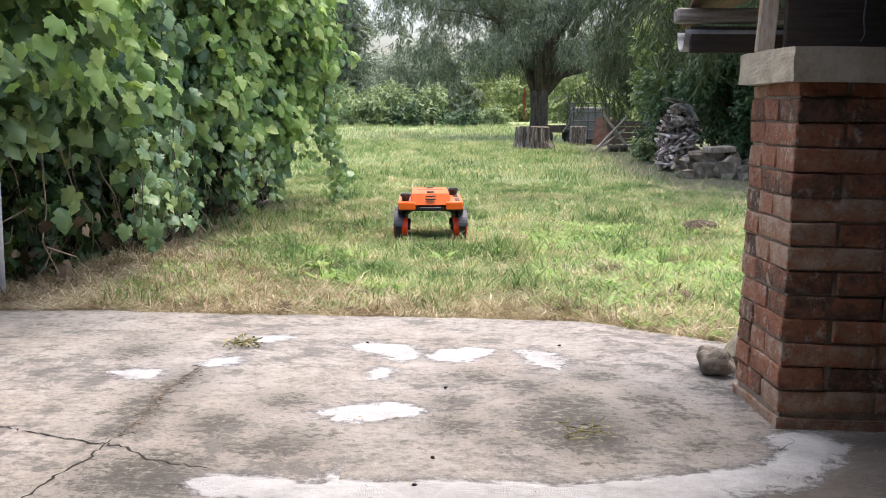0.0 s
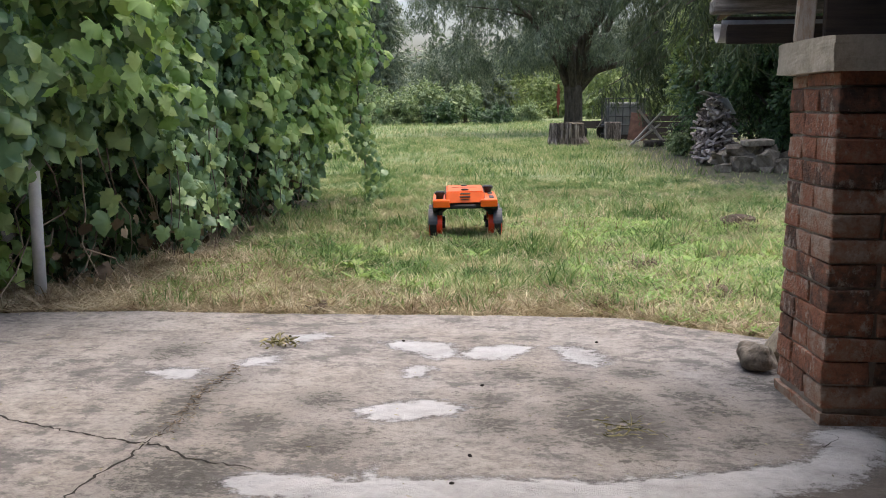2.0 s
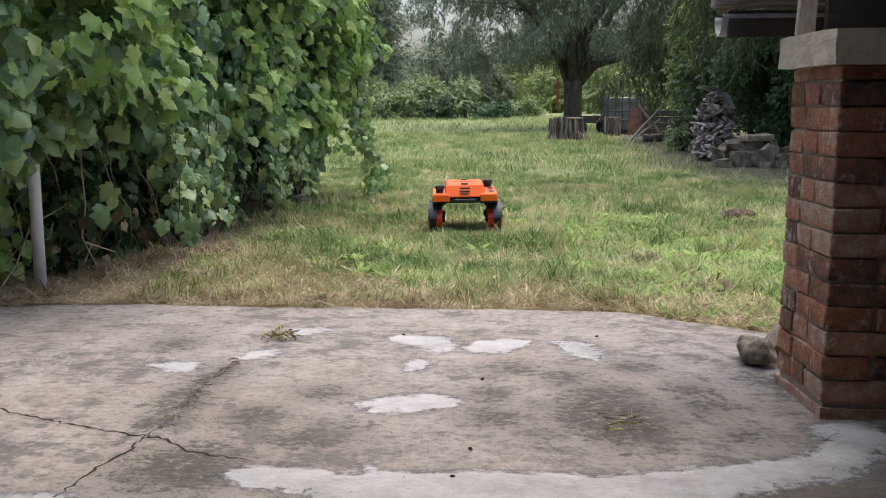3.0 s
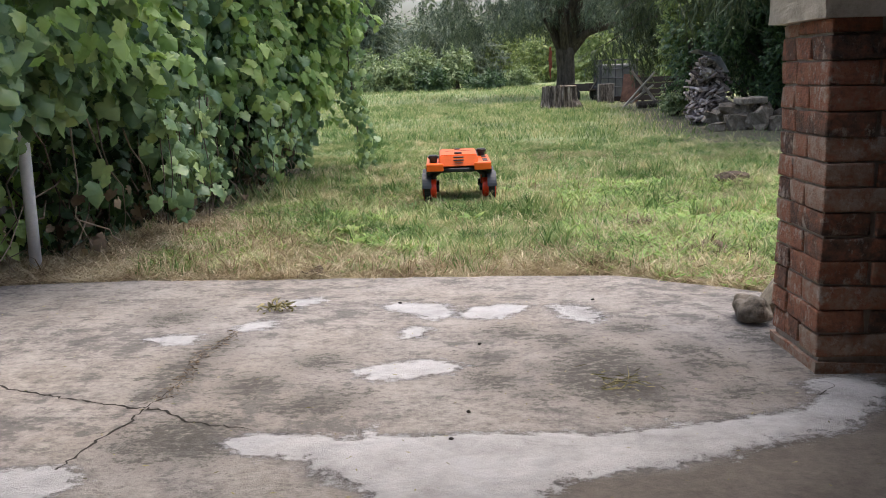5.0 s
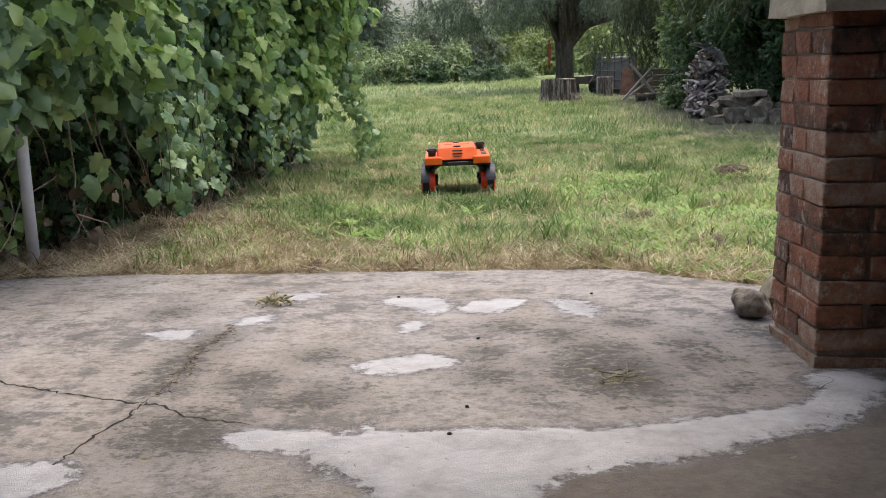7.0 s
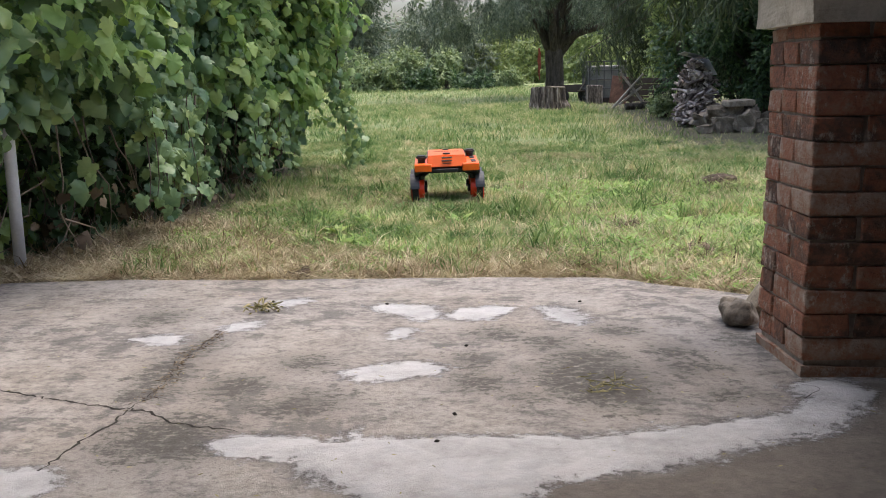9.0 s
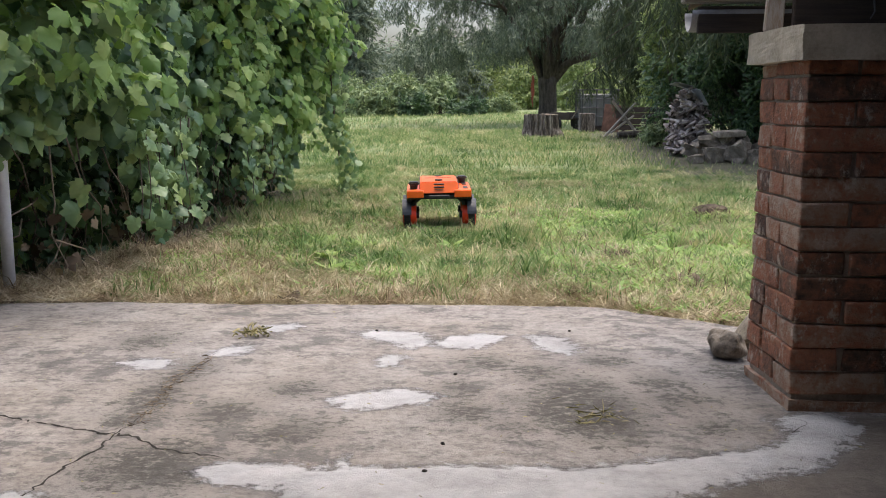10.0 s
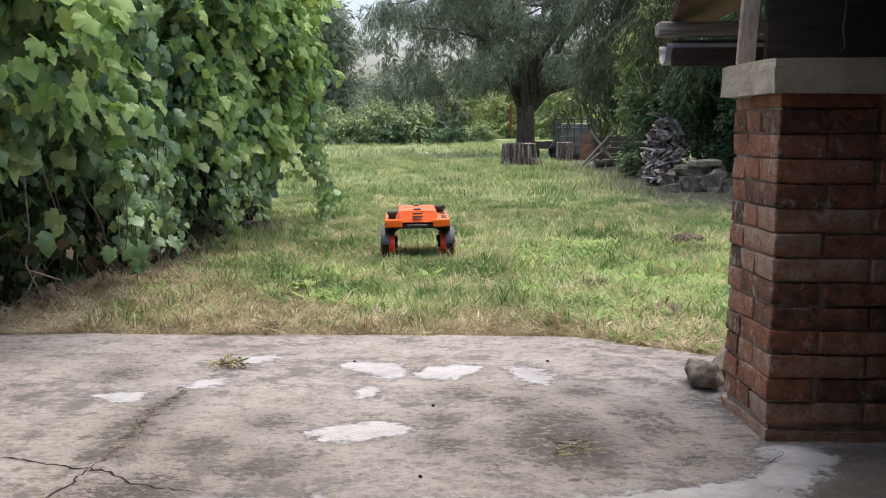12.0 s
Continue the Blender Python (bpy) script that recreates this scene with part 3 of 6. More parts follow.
def patio():
    xs = np.concatenate([np.arange(-9, -2.6, 0.2), np.arange(-2.6, 2.0, 0.018), np.arange(2.0, 9, 0.25)])
    vs, ts = sheet(xs, np.concatenate([np.linspace(0, 0.72, 30)[:-1], np.linspace(0.72, 1, 170)]), lambda a, b: a * 0)
    # rows run from well behind the camera to the ragged far edge
    e = edge_y(vs[:, 0])
    vs[:, 1] = -8.0 + (e + 8.0) * vs[:, 1]
    x, y = vs[:, 0], vs[:, 1]
    cem = inside_depth(x, y, CEMENT_BAND)
    for poly in CEMENT_PATCHES:
        cem = np.maximum(cem, inside_depth(x, y, poly))
    cem = np.maximum(cem, inside_depth(x, y, [(-0.285, 0.13), (-0.275, 0.28), (-0.262, 0.28), (-0.255, 0.13)]) - 0.018)
    z = patio_height(x, y)
    rim = y > e - 0.02
    z = np.where(rim, z - 0.012, z)
    vs[:, 2] = z
    # skirt down into the soil along the far edge
    cols = len(xs)
    last = np.arange(len(vs) - cols, len(vs))
    low = vs[last].copy()
    low[:, 2] = -0.14
    low[:, 1] += 0.015
    k = len(vs) + np.arange(cols)
    ts = np.concatenate([ts, np.stack([last[:-1], last[1:], k[1:]], 1), np.stack([last[:-1], k[1:], k[:-1]], 1)])
    vs = np.concatenate([vs, low])
    data = raw_mesh("patio", vs, ts)
    x, y = vs[:, 0], vs[:, 1]
    stain = np.full(len(vs), -0.5)
    for (cx, cy), r in STAINS:
        stain = np.maximum(stain, r * 0.75 - np.hypot(x - cx, y - cy))
    cem = np.concatenate([cem, np.full(cols, -1.0)])
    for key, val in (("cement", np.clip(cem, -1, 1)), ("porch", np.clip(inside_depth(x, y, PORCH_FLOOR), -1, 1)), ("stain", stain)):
        data.attributes.new(key, "FLOAT", "POINT").data.foreach_set("value", val.astype(np.float32))
    data.polygons.foreach_set("use_smooth", [True] * len(data.polygons))
    return tagged(mesh_object("pavement", data, M_CONCRETE), "cracked weathered concrete patio with whitish cement repairs", "patio", "", "structure")


PATIO = patio()


def crack(points, width, seed, taper=True):
    """A jagged, dirt-filled crack a few millimetres wide."""
    rng = random.Random(seed)
    fine = []
    for (ax, ay), (bx, by) in zip(points, points[1:]):
        n = max(2, int(math.hypot(bx - ax, by - ay) / 0.018))
        for i in range(n):
            s = i / n
            fine.append((ax + (bx - ax) * s + rng.uniform(-1, 1) * 0.008, ay + (by - ay) * s + rng.uniform(-1, 1) * 0.008))
    fine.append(points[-1])
    b = bmesh.new()
    rows = []
    for i, (x, y) in enumerate(fine):
        nx, ny = fine[min(i + 1, len(fine) - 1)], fine[max(i - 1, 0)]
        d = Vector((nx[0] - ny[0], nx[1] - ny[1], 0)).normalized()
        s = Vector((-d.y, d.x, 0))
        w = width * rng.uniform(0.2, 1.3) * 0.45 * (1 - 0.6 * i / len(fine) if taper else 1)
        c = Vector((x, y, float(patio_height(np.array(x), np.array(y))) + 0.0013))
        rows.append([b.verts.new(c - s * w), b.verts.new(c + Vector((0, 0, 0.0004))), b.verts.new(c + s * w)])
    for r0, r1 in zip(rows, rows[1:]):
        b.faces.new((r0[0], r1[0], r1[1], r0[1]))
        b.faces.new((r0[1], r1[1], r1[2], r0[2]))
    return part("crack", b, M_DIRT, PATIO, "dark dirt-filled crack")


crack([(-2.6, 0.80), (-2.0, 0.66), (-1.58, 0.55), (-1.29, 0.43), (-1.12, 0.375), (-0.98, 0.335)], 0.011, 1, False)
crack([(-0.98, 0.335), (-0.91, 0.318), (-0.85, 0.26), (-0.77, 0.222), (-0.68, 0.195), (-0.60, 0.168)], 0.012, 2)
crack([(-0.98, 0.33), (-0.985, 0.22), (-1.02, 0.10), (-1.03, -0.02), (-1.04, -0.10)], 0.009, 3, False)
crack([(-0.98, 0.34), (-0.965, 0.46), (-0.97, 0.63), (-0.985, 0.85), (-0.98, 1.06), (-0.955, 1.22)], 0.005, 4)
crack([(1.03, 0.46), (1.07, 0.50), (1.10, 0.55), (1.06, 0.60)], 0.004, 5)

# ---- brick pillar ----


def brick_mesh(length, depth, height, seed, turned=False):
    b = box((length, depth, height), (0, 0, 0), 0.006, None, None, 2)
    off = Vector((seed * 2.3, seed * 4.1, 0.7))
    for v in b.verts:
        q = v.co * 17 + off
        v.co += Vector((noise.noise(q), noise.noise(q + Vector((9, 0, 0))), noise.noise(q + Vector((0, 9, 0))))) * 0.006
        if turned:
            v.co.y -= LEAN * v.co.x
        else:
            v.co.x += LEAN * v.co.y
    data = bpy.data.meshes.new("brick")
    b.to_mesh(data)
    b.free()
    data.materials.append(M_BRICK)
    return data


PILLAR = thing("brick_pillar", "weathered red brick pillar with cement cap on the concrete patio", "pillar")
X0, Y0, PW, PD, COURSE, BASE = 1.083, 0.668, 0.74, 0.39, 0.077, 0.05
LEAN = -0.034 / 0.385


def corner(u, w):
    """Plan of the pillar: u along the front, w along the side, which is a little out of square."""
    return X0 + u + LEAN * w, Y0 + w


def pillar_bricks():
    rng = random.Random(4)
    kinds = {}

    def get(kind, dims, turned):
        key = (kind, rng.randrange(4))
        if key not in kinds:
            kinds[key] = brick_mesh(*dims, len(kinds) + 1, turned)
        return kinds[key]

    def lay(u, w, z, kind, dims, turned=False):
        x, y = corner(u, w)
        ob = new("brick", get(kind, dims, turned))
        ob.parent = PILLAR
        ob.matrix_world = pose(x + rng.uniform(-1, 1) * 0.0035, y + rng.uniform(-1, 1) * 0.0035, z + rng.uniform(-1, 1) * 0.002,
                               rng.uniform(-0.6, 0.6), rng.uniform(-0.5, 0.5), (90 if turned else 0) + rng.uniform(-0.6, 0.6))

    long, short, tall = 0.295, 0.145, 0.072
    for c in range(14):
        tall = 0.072 if c < 13 else 0.042
        z = BASE + COURSE * c + tall / 2 + 0.0035
        low = "low_" if c == 13 else ""
        if c % 2 == 0:
            lay(long / 2, short / 2, z, low + "stretcher", (long, short, tall))
            lay(long + 0.012 + short / 2, short / 2, z, "header", (short, short, tall))
            lay(long + short + 0.024 + long / 2, short / 2, z, "stretcher", (long, short, tall))
            lay(0.115, short + 0.012 + 0.058, z, "half", (0.23, 0.116, tall))
            lay(0.115, short + 0.024 + 0.116 + 0.052, z, "closer", (0.23, 0.104, tall))
        else:
            lay(short / 2, long / 2 - 0.02, z, low + "side", (long - 0.04, short, tall), True)
            lay(short + 0.014 + long / 2, short / 2, z, low + "stretcher", (long, short, tall))
            lay(short + long + 0.026 + long / 2, short / 2, z, low + "stretcher", (long, short, tall))
            lay(0.115, long - 0.04 + 0.012 + 0.062, z, low + "end", (0.23, 0.124, tall))


pillar_bricks()
b = bmesh.new()
zc = BASE + COURSE * 13 + 0.046
cs = [corner(0.009, 0.010), corner(PW, 0.010), corner(PW, PD), corner(0.009, PD - 0.008)]
part("mortar_core", prism(cs, 0.0, zc + 0.006), M_MORTAR, PILLAR, "grey lime mortar between the bricks")
cs = [corner(-0.003, -0.001), corner(PW, -0.001), corner(PW, PD + 0.004), corner(-0.005, PD + 0.004)]
bp = prism(cs, -0.05, BASE - 0.018)
bmesh.ops.subdivide_edges(bp, edges=bp.edges[:], cuts=7, use_grid_fill=True)
for v in bp.verts:
    v.co += Vector((noise.noise(v.co * 14), 0.6 * noise.noise(v.co * 14 + Vector((5, 0, 0))), 0.9 * noise.noise(v.co * 11 + Vector((0, 7, 0))))) * 0.008
part("plinth", bp, M_BRICK, PILLAR, "worn lowest brick course sunk in the concrete")
cs = [corner(-0.035, -0.035), corner(PW + 0.03, -0.035), corner(PW + 0.03, PD + 0.06), corner(-0.030, PD + 0.06)]
bc = prism(cs, zc, zc + 0.105)
bmesh.ops.subdivide_edges(bc, edges=bc.edges[:], cuts=9, use_grid_fill=True)
for v in bc.verts:
    v.co += Vector((noise.noise(v.co * 9), noise.noise(v.co * 9 + Vector((5, 0, 0))), noise.noise(v.co * 7 + Vector((0, 7, 0))))) * 0.004 + Vector((noise.noise(v.co * 40), noise.noise(v.co * 40 + Vector((5, 0, 0))), noise.noise(v.co * 40 + Vector((0, 5, 0))))) * 0.003
part("capstone", bc, M_CAP, PILLAR, "chipped beige cement cap slab")
ZT = zc + 0.105

# ---- shed above and beside the pillar ----
SHED = thing("shed", "low shed of dark planks on the brick pillar with a tin gutter", "shed", None, "", "structure")
part("post_board", box((0.060, 0.028, 0.9), (1.085, 1.0, ZT + 0.45), 0.004, None, Euler((0, radians(3.0), 0)).to_matrix()), M_BOARD, SHED, "flaking weathered upright board")
for k in range(5):
    part("plank", box((2.6, 0.03, 0.141), (2.42, 0.985 + 0.004 * (k % 2), ZT + 0.075 + 0.139 * k), 0.004), M_WOOD_DARK, SHED, "smoke-dark horizontal plank" if k == 0 else "")
part("wall_plate", box((0.50, 0.09, 0.050), (1.065, 1.29, 1.352), 0.006), M_WOOD_EAVE, SHED, "weathered grey eaves timber")
# dark strip that stands in for the shadow below the eaves timber
part("fascia", box((0.45, 0.02, 0.095), (1.09, 1.262, 1.265), 0.003), M_WOOD_DARK, SHED)


def gutter(length, r):
    b = bmesh.new()
    rings = []
    for x in (0, length):
        out = [b.verts.new((x, math.cos(a) * r, math.sin(a) * r)) for a in np.linspace(math.pi, 2 * math.pi, 13)]
        inn = [b.verts.new((x, math.cos(a) * (r - 0.003), math.sin(a) * (r - 0.003))) for a in np.linspace(2 * math.pi, math.pi, 13)]
        rings.append(out + inn)
    n = len(rings[0])
    for i in range(n):
        b.faces.new((rings[0][i], rings[0][(i + 1) % n], rings[1][(i + 1) % n], rings[1][i]))
    return b


bg = gutter(0.44, 0.075)
bmesh.ops.translate(bg, vec=(0.845, 1.325, 1.30), verts=bg.verts)
part("gutter", bg, M_TIN, SHED, "dull tin half-round gutter", True)
br = box((0.95, 0.55, 0.012), (0, 0, 0), 0.002)
part("roof_sheet", br, M_RUST, SHED, "rusty brown roof sheet").matrix_world = pose(1.30, 1.30, 1.575, -12, -24, 0)
bw = tube([(1.36, 0.95, ZT + 0.42), (1.365, 0.94, ZT + 0.2), (1.358, 0.935, ZT + 0.11), (1.366, 0.935, ZT + 0.06), (1.352, 0.935, ZT + 0.035)], [0.002, 0.0025, 0.004, 0.003, 0.002], 6)
solid("hanging_wire", bw, M_CAGE, "twisted grey wire hanging on dark planks", "wire")

# plain walls and roof that close the porch behind the camera
# the west wall is unseen, added to keep light off the pillar front
for nm, size, at in (("wall_south", (9.0, 0.25, 3.2), (0.5, -4.6, 1.6)), ("wall_east", (0.25, 5.6, 3.2), (3.4, -1.9, 1.6)), ("wall_west", (0.25, 3.7, 3.2), (-3.0, -2.6, 1.6)), ("wall_shed", (1.6, 0.3, 3.0), (2.55, 0.86, 1.5))):
    solid(nm, box(size, at, 0.01), M_PLASTER, "plain old plastered porch wall out of view", "wall", None, "", "structure")
# unseen lean-to roof that keeps the pillar front dark
solid("ceiling", box((2.45, 1.75, 0.10), (2.27, 0.10, 1.80), 0.01), M_WOOD_DARK, "dark low boarded lean-to roof", "ceiling", None, "", "structure")
solid("ceiling", box((9.0, 4.4, 0.12), (0.5, -2.40, 2.1), 0.01), M_WOOD_DARK, "dark boarded porch ceiling", "ceiling", None, "", "structure")

# boulder at the foot of the pillar
solid("boulder", lump((0.13, 0.17, 0.13), (0, 0, 0.05), 11, 4, 0.27), M_STONE, "blocky brown stone beside the brick pillar", "stone", pose(1.035, 1.29, -0.012, 0, 0, 15))
solid("boulder", lump((0.10, 0.36, 0.24), (0, 0, 0.07), 13, 4, 0.20), M_CAP, "pale flat stone leaning beside the brick pillar", "stone", pose(1.135, 1.50, -0.03, 0, 30, -18))

# ---- robot ----


def robot():
    root = thing("robot_rover", "orange and black four-wheeled robot rover standing on grass", "robot")
    # x across, -y to its front, wheels at z 0.108
    R, TR, HB = 0.108, 0.235, 0.152
    for sx in (-1, 1):
        side = prism([(-0.29, 0.30), (0.29, 0.30), (0.275, 0.245), (0.06, 0.175), (-0.06, 0.175), (-0.275, 0.245)], -0.014, 0.014)
        bmesh.ops.transform(side, matrix=Matrix(((0, 0, 1, 0.222 * sx), (1, 0, 0, 0), (0, 1, 0, 0), (0, 0, 0, 1))), verts=side.verts)
        bmesh.ops.recalc_face_normals(side, faces=side.faces)
        bmesh.ops.bevel(side, geom=side.edges[:], offset=0.004, segments=2, affect="EDGES")
        panel = part("side_panel", side, M_BLACK, root, "matt black side panel")
        part("slot", box((0.004, 0.10, 0.020), (0.2365 * sx, 0.0, 0.235), 0.001), M_TYRE, panel)
        for k, w in enumerate((0.012, 0.018, 0.014, 0.018, 0.012, 0.016)):
            part("mark", box((0.003, w, 0.012), (0.2365 * sx, (-0.055 + 0.022 * k) * sx, 0.277), 0.0), M_RED_ORANGE, panel)
        deck = box((0.125, 0.575, 0.034), (0.172 * sx, 0, 0.312), 0.010, None, None, 2)
        part("deck", deck, M_ORANGE, root, "glossy orange side deck", False)
        for sy in (-1, 1):
            nose = box((0.122, 0.030, 0.060), (0.172 * sx, 0.285 * sy, 0.296), 0.008, None, None, 2)
            part("corner_block", nose, M_ORANGE, root)
            part("grip_strip", box((0.035, 0.17, 0.006), (0.195 * sx, 0.135 * sy, 0.331), 0.002), M_BLACK, root)
            w = Vector((TR * sx, HB * sy, R))
            tyre = cyl(R, 0.048, w, "x", 40, 0.006)
            for k in range(40):
                a = 2 * math.pi * k / 40
                box((0.046, 0.007, 0.006), w + Vector((0, math.cos(a) * R, math.sin(a) * R)), 0, tyre, Matrix.Rotation(a - math.pi / 2, 3, "X"))
            wheel = part("wheel", tyre, M_TYRE, root, "black ribbed rubber tyre")
            part("rim", cyl(R * 0.955, 0.012, w + Vector((0.022 * sx, 0, 0)), "x", 40, 0.004), M_RED_ORANGE, wheel, "red-orange wheel disc")
            part("hub", cyl(R * 0.64, 0.012, w + Vector((0.0265 * sx, 0, 0)), "x", 32, 0.003), M_BLACK, wheel, "black hub plate")
            part("axle_cap", cyl(0.011, 0.012, w + Vector((0.031 * sx, 0, 0)), "x", 12, 0.002), M_TYRE, wheel)
            for k in range(8):
                a = math.pi / 4 * k + 0.3
                part("bolt", cyl(0.004, 0.006, w + Vector((0.034 * sx, math.cos(a) * 0.056, math.sin(a) * 0.056)), "x", 8), M_GREY, wheel)
            part("inner_hub", cyl(0.082, 0.045, w + Vector((-0.044 * sx, 0, 0)), "x", 32, 0.004), M_RED_ORANGE, wheel, "red-orange inner drum")
            part("motor", cyl(0.030, 0.03, w + Vector((-0.072 * sx, 0, 0)), "x", 20, 0.004), M_BLACK, root)
            arc = bmesh.new()
            rings = []
            for a in np.linspace(radians(8), radians(172), 15):
                ring = []
                for dx, rr in ((-0.032, R + 0.010), (0.034, R + 0.010), (0.034, R + 0.022), (-0.032, R + 0.022)):
                    ring.append(arc.verts.new(w + Vector((dx * sx, math.cos(a) * rr, math.sin(a) * rr))))
                rings.append(ring)
            for r0, r1 in zip(rings, rings[1:]):
                for i in range(4):
                    arc.faces.new((r0[i], r0[(i + 1) % 4], r1[(i + 1) % 4], r1[i]))
            arc.faces.new(rings[0][::-1])
            arc.faces.new(rings[-1])
            bmesh.ops.recalc_face_normals(arc, faces=arc.faces)
            part("fender", arc, M_GREY, root, "grey-black arched mudguard")
            strut = tube([(0.13 * sx, HB * sy, 0.262), (0.19 * sx, HB * sy, 0.215), (0.185 * sx, HB * sy, R)], [0.020, 0.026, 0.016], 8)
            part("strut", strut, M_BLACK, root)
    part("belly", box((0.44, 0.53, 0.045), (0, 0, 0.272), 0.012), M_BLACK, root, "black belly pan")
    for sy in (-1, 1):
        part("bumper", box((0.15, 0.02, 0.028), (0, 0.288 * sy, 0.273), 0.004), M_BLACK, root)
    hull = bmesh.new()
    prof = [(-0.140, 0.30), (0.140, 0.30), (0.140, 0.374), (0.130, 0.392), (-0.130, 0.392), (-0.140, 0.374)]
    ends = [[hull.verts.new((x, y * (1 - 0.12 * (z > 0.35)), z)) for x, z in prof] for y in (-0.285, 0.285)]
    for i in range(6):
        hull.faces.new((ends[0][i], ends[0][(i + 1) % 6], ends[1][(i + 1) % 6], ends[1][i]))
    hull.faces.new(ends[0][::-1])
    hull.faces.new(ends[1])
    bmesh.ops.recalc_face_normals(hull, faces=hull.faces)
    bmesh.ops.bevel(hull, geom=hull.edges[:], offset=0.006, segments=2, affect="EDGES")
    top = part("hull", hull, M_ORANGE, root, "bright orange electronics housing")
    part("lid_seam", box((0.19, 0.006, 0.003), (0, 0.06, 0.3925), 0.0), M_BLACK, top)
    part("top_button", cyl(0.028, 0.014, (0, -0.165, 0.397), "z", 20, 0.004), M_BLACK, top, "black round cap")
    part("top_button", cyl(0.024, 0.010, (0, 0.19, 0.395), "z", 20, 0.003), M_BLACK, top)
    for k, (w, z) in enumerate(((0.075, 0.374), (0.075, 0.350), (0.060, 0.330))):
        part("vent_slot", box((w, 0.010, 0.012 if k < 2 else 0.005), (0, -0.2815 + 0.25 * max(0, z - 0.335), z), 0.003), M_BLACK, top)
    part("rear_slot", box((0.07, 0.01, 0.014), (0, 0.272, 0.368), 0.003), M_BLACK, top)
    part("rear_box", box((0.10, 0.03, 0.03), (0, 0.29, 0.335), 0.005), M_ORANGE, top)
    for sx in (-1, 1):
        part("trim_bar", box((0.007, 0.40, 0.012), (0.139 * sx, 0.05, 0.376), 0.002), M_BLACK, top)
        part("trim_bar", box((0.007, 0.075, 0.012), (0.141 * sx, -0.178, 0.352), 0.002, None, Euler((radians(38), 0, 0)).to_matrix()), M_BLACK, top)
    for sx, sy in ((-1, -1), (1, 1)):
        at = Vector((0.182 * sx, 0.205 * sy, 0.329))
        t = cyl(0.024, 0.034, at + Vector((0, 0, 0.017)), "z", 20, 0.003, 0.030)
        tur = part("sensor_turret", t, M_BLACK, root, "black sensor turret")
        part("sensor_head", cyl(0.034, 0.020, at + Vector((0, 0, 0.044)), "z", 24, 0.004, 0.044), M_GREY, tur)
        part("sensor_cap", box((0.062, 0.062, 0.010), at + Vector((0, 0, 0.059)), 0.003), M_BLACK, tur)
    return root


ROBOT = robot()
ROBOT.matrix_world = pose(-0.34, 5.0, float(land(np.array(-0.34), np.array(5.0))) + 0.008, 0.6, -0.8, 5) @ Matrix.Diagonal((1.05, 1.0, 0.93, 1))

# ---- vine hedge on its arbour ----
rng = np.random.default_rng(7)


def hedge_face(s, z):
    """How far the leafy side stands out towards the path, along the hedge (y) and up (z)."""
    bulge = 0.42 * (smooth_noise(s, z, 1.3, 11) - 0.5) + 0.42 * (smooth_noise(s, z, 3.4, 12) - 0.5)
    return -2.18 + 0.035 * (s - 2) + bulge + 0.26 * np.clip(z - 0.9, 0, 1.5) - 0.45 * np.clip(0.85 - z, 0, 1)


def lower_rim(s):
    """Height at which the curtain of leaves ends."""
    return 0.33 + 0.55 * (smooth_noise(s, s * 0, 1.4, 14) - 0.5) + 0.55 * (smooth_noise(s, s * 0, 6.0, 15) - 0.5) + 0.16 * np.clip((s - 5.4) / 1.2, 0, 1) + 0.38 * np.clip((2.75 - s) / 0.4, 0, 1) + 0.12 * np.clip((2.42 - s) / 0.15, 0, 1)


def vine_leaves(n, inner, lo=1.5, hi=7.7, size=(0.062, 0.125)):
    s = rng.uniform(lo, hi, n)
    z = 0.25 + 2.75 * rng.random(n) ** 0.9
    hole = smooth_noise(s, z, 3.0, 17) + 0.5 * smooth_noise(s, z, 7.5, 18)
    keep = (hole > (0.62 if inner < 0.5 else 0.42) + 0.50 * np.clip((0.98 - z) / 0.4, 0, 1) * np.clip((s - 2.3) / 0.2, 0, 1) * np.clip((6.4 - s) / 0.8, 0, 1)) & (z > lower_rim(s) - 0.05 + 0.10 * (inner > 0.5))
    s, z = s[keep], z[keep]
    k = len(s)
    x = hedge_face(s, z) - inner * rng.random(k) ** (0.8 if inner > 0.3 else 1.5)
    x = x + 0.20 * np.clip((s - 6.0) / 1.2, 0, 1) * np.clip(z - 0.5, 0, 1)
    tip = np.stack([0.35 + 0.5 * rng.normal(size=k), 0.75 * rng.normal(size=k) * 0.7, -1.0 + 0.35 * rng.normal(size=k)], 1)
    nrm = np.stack([0.75 + 0.6 * rng.normal(size=k), -0.45 + 0.65 * rng.normal(size=k), 0.6 + 0.5 * rng.normal(size=k)], 1)
    return np.stack([x, s, z], 1), frames_from(tip, nrm), rng.uniform(size[0], size[1], k)


def mixed_leaves(name, p, r, s):
    """Vine leaves of three curls in one mesh, softly shaded."""
    vs, ts, base = [], [], 0
    for i, (lv, lt) in enumerate(GRAPES):
        q = np.arange(len(p)) % 3 == i
        v = np.einsum("nij,nkj->nki", r[q], lv[None] * s[q][:, None, None]) + p[q][:, None, :]
        t = lt[None] + (np.arange(q.sum()) * len(lv))[:, None, None] + base
        base += v.shape[0] * v.shape[1]
        vs.append(v.reshape(-1, 3))
        ts.append(t.reshape(-1, 3))
    data = raw_mesh(name, np.concatenate(vs), np.concatenate(ts))
    data.polygons.foreach_set("use_smooth", [True] * len(data.polygons))
    return data


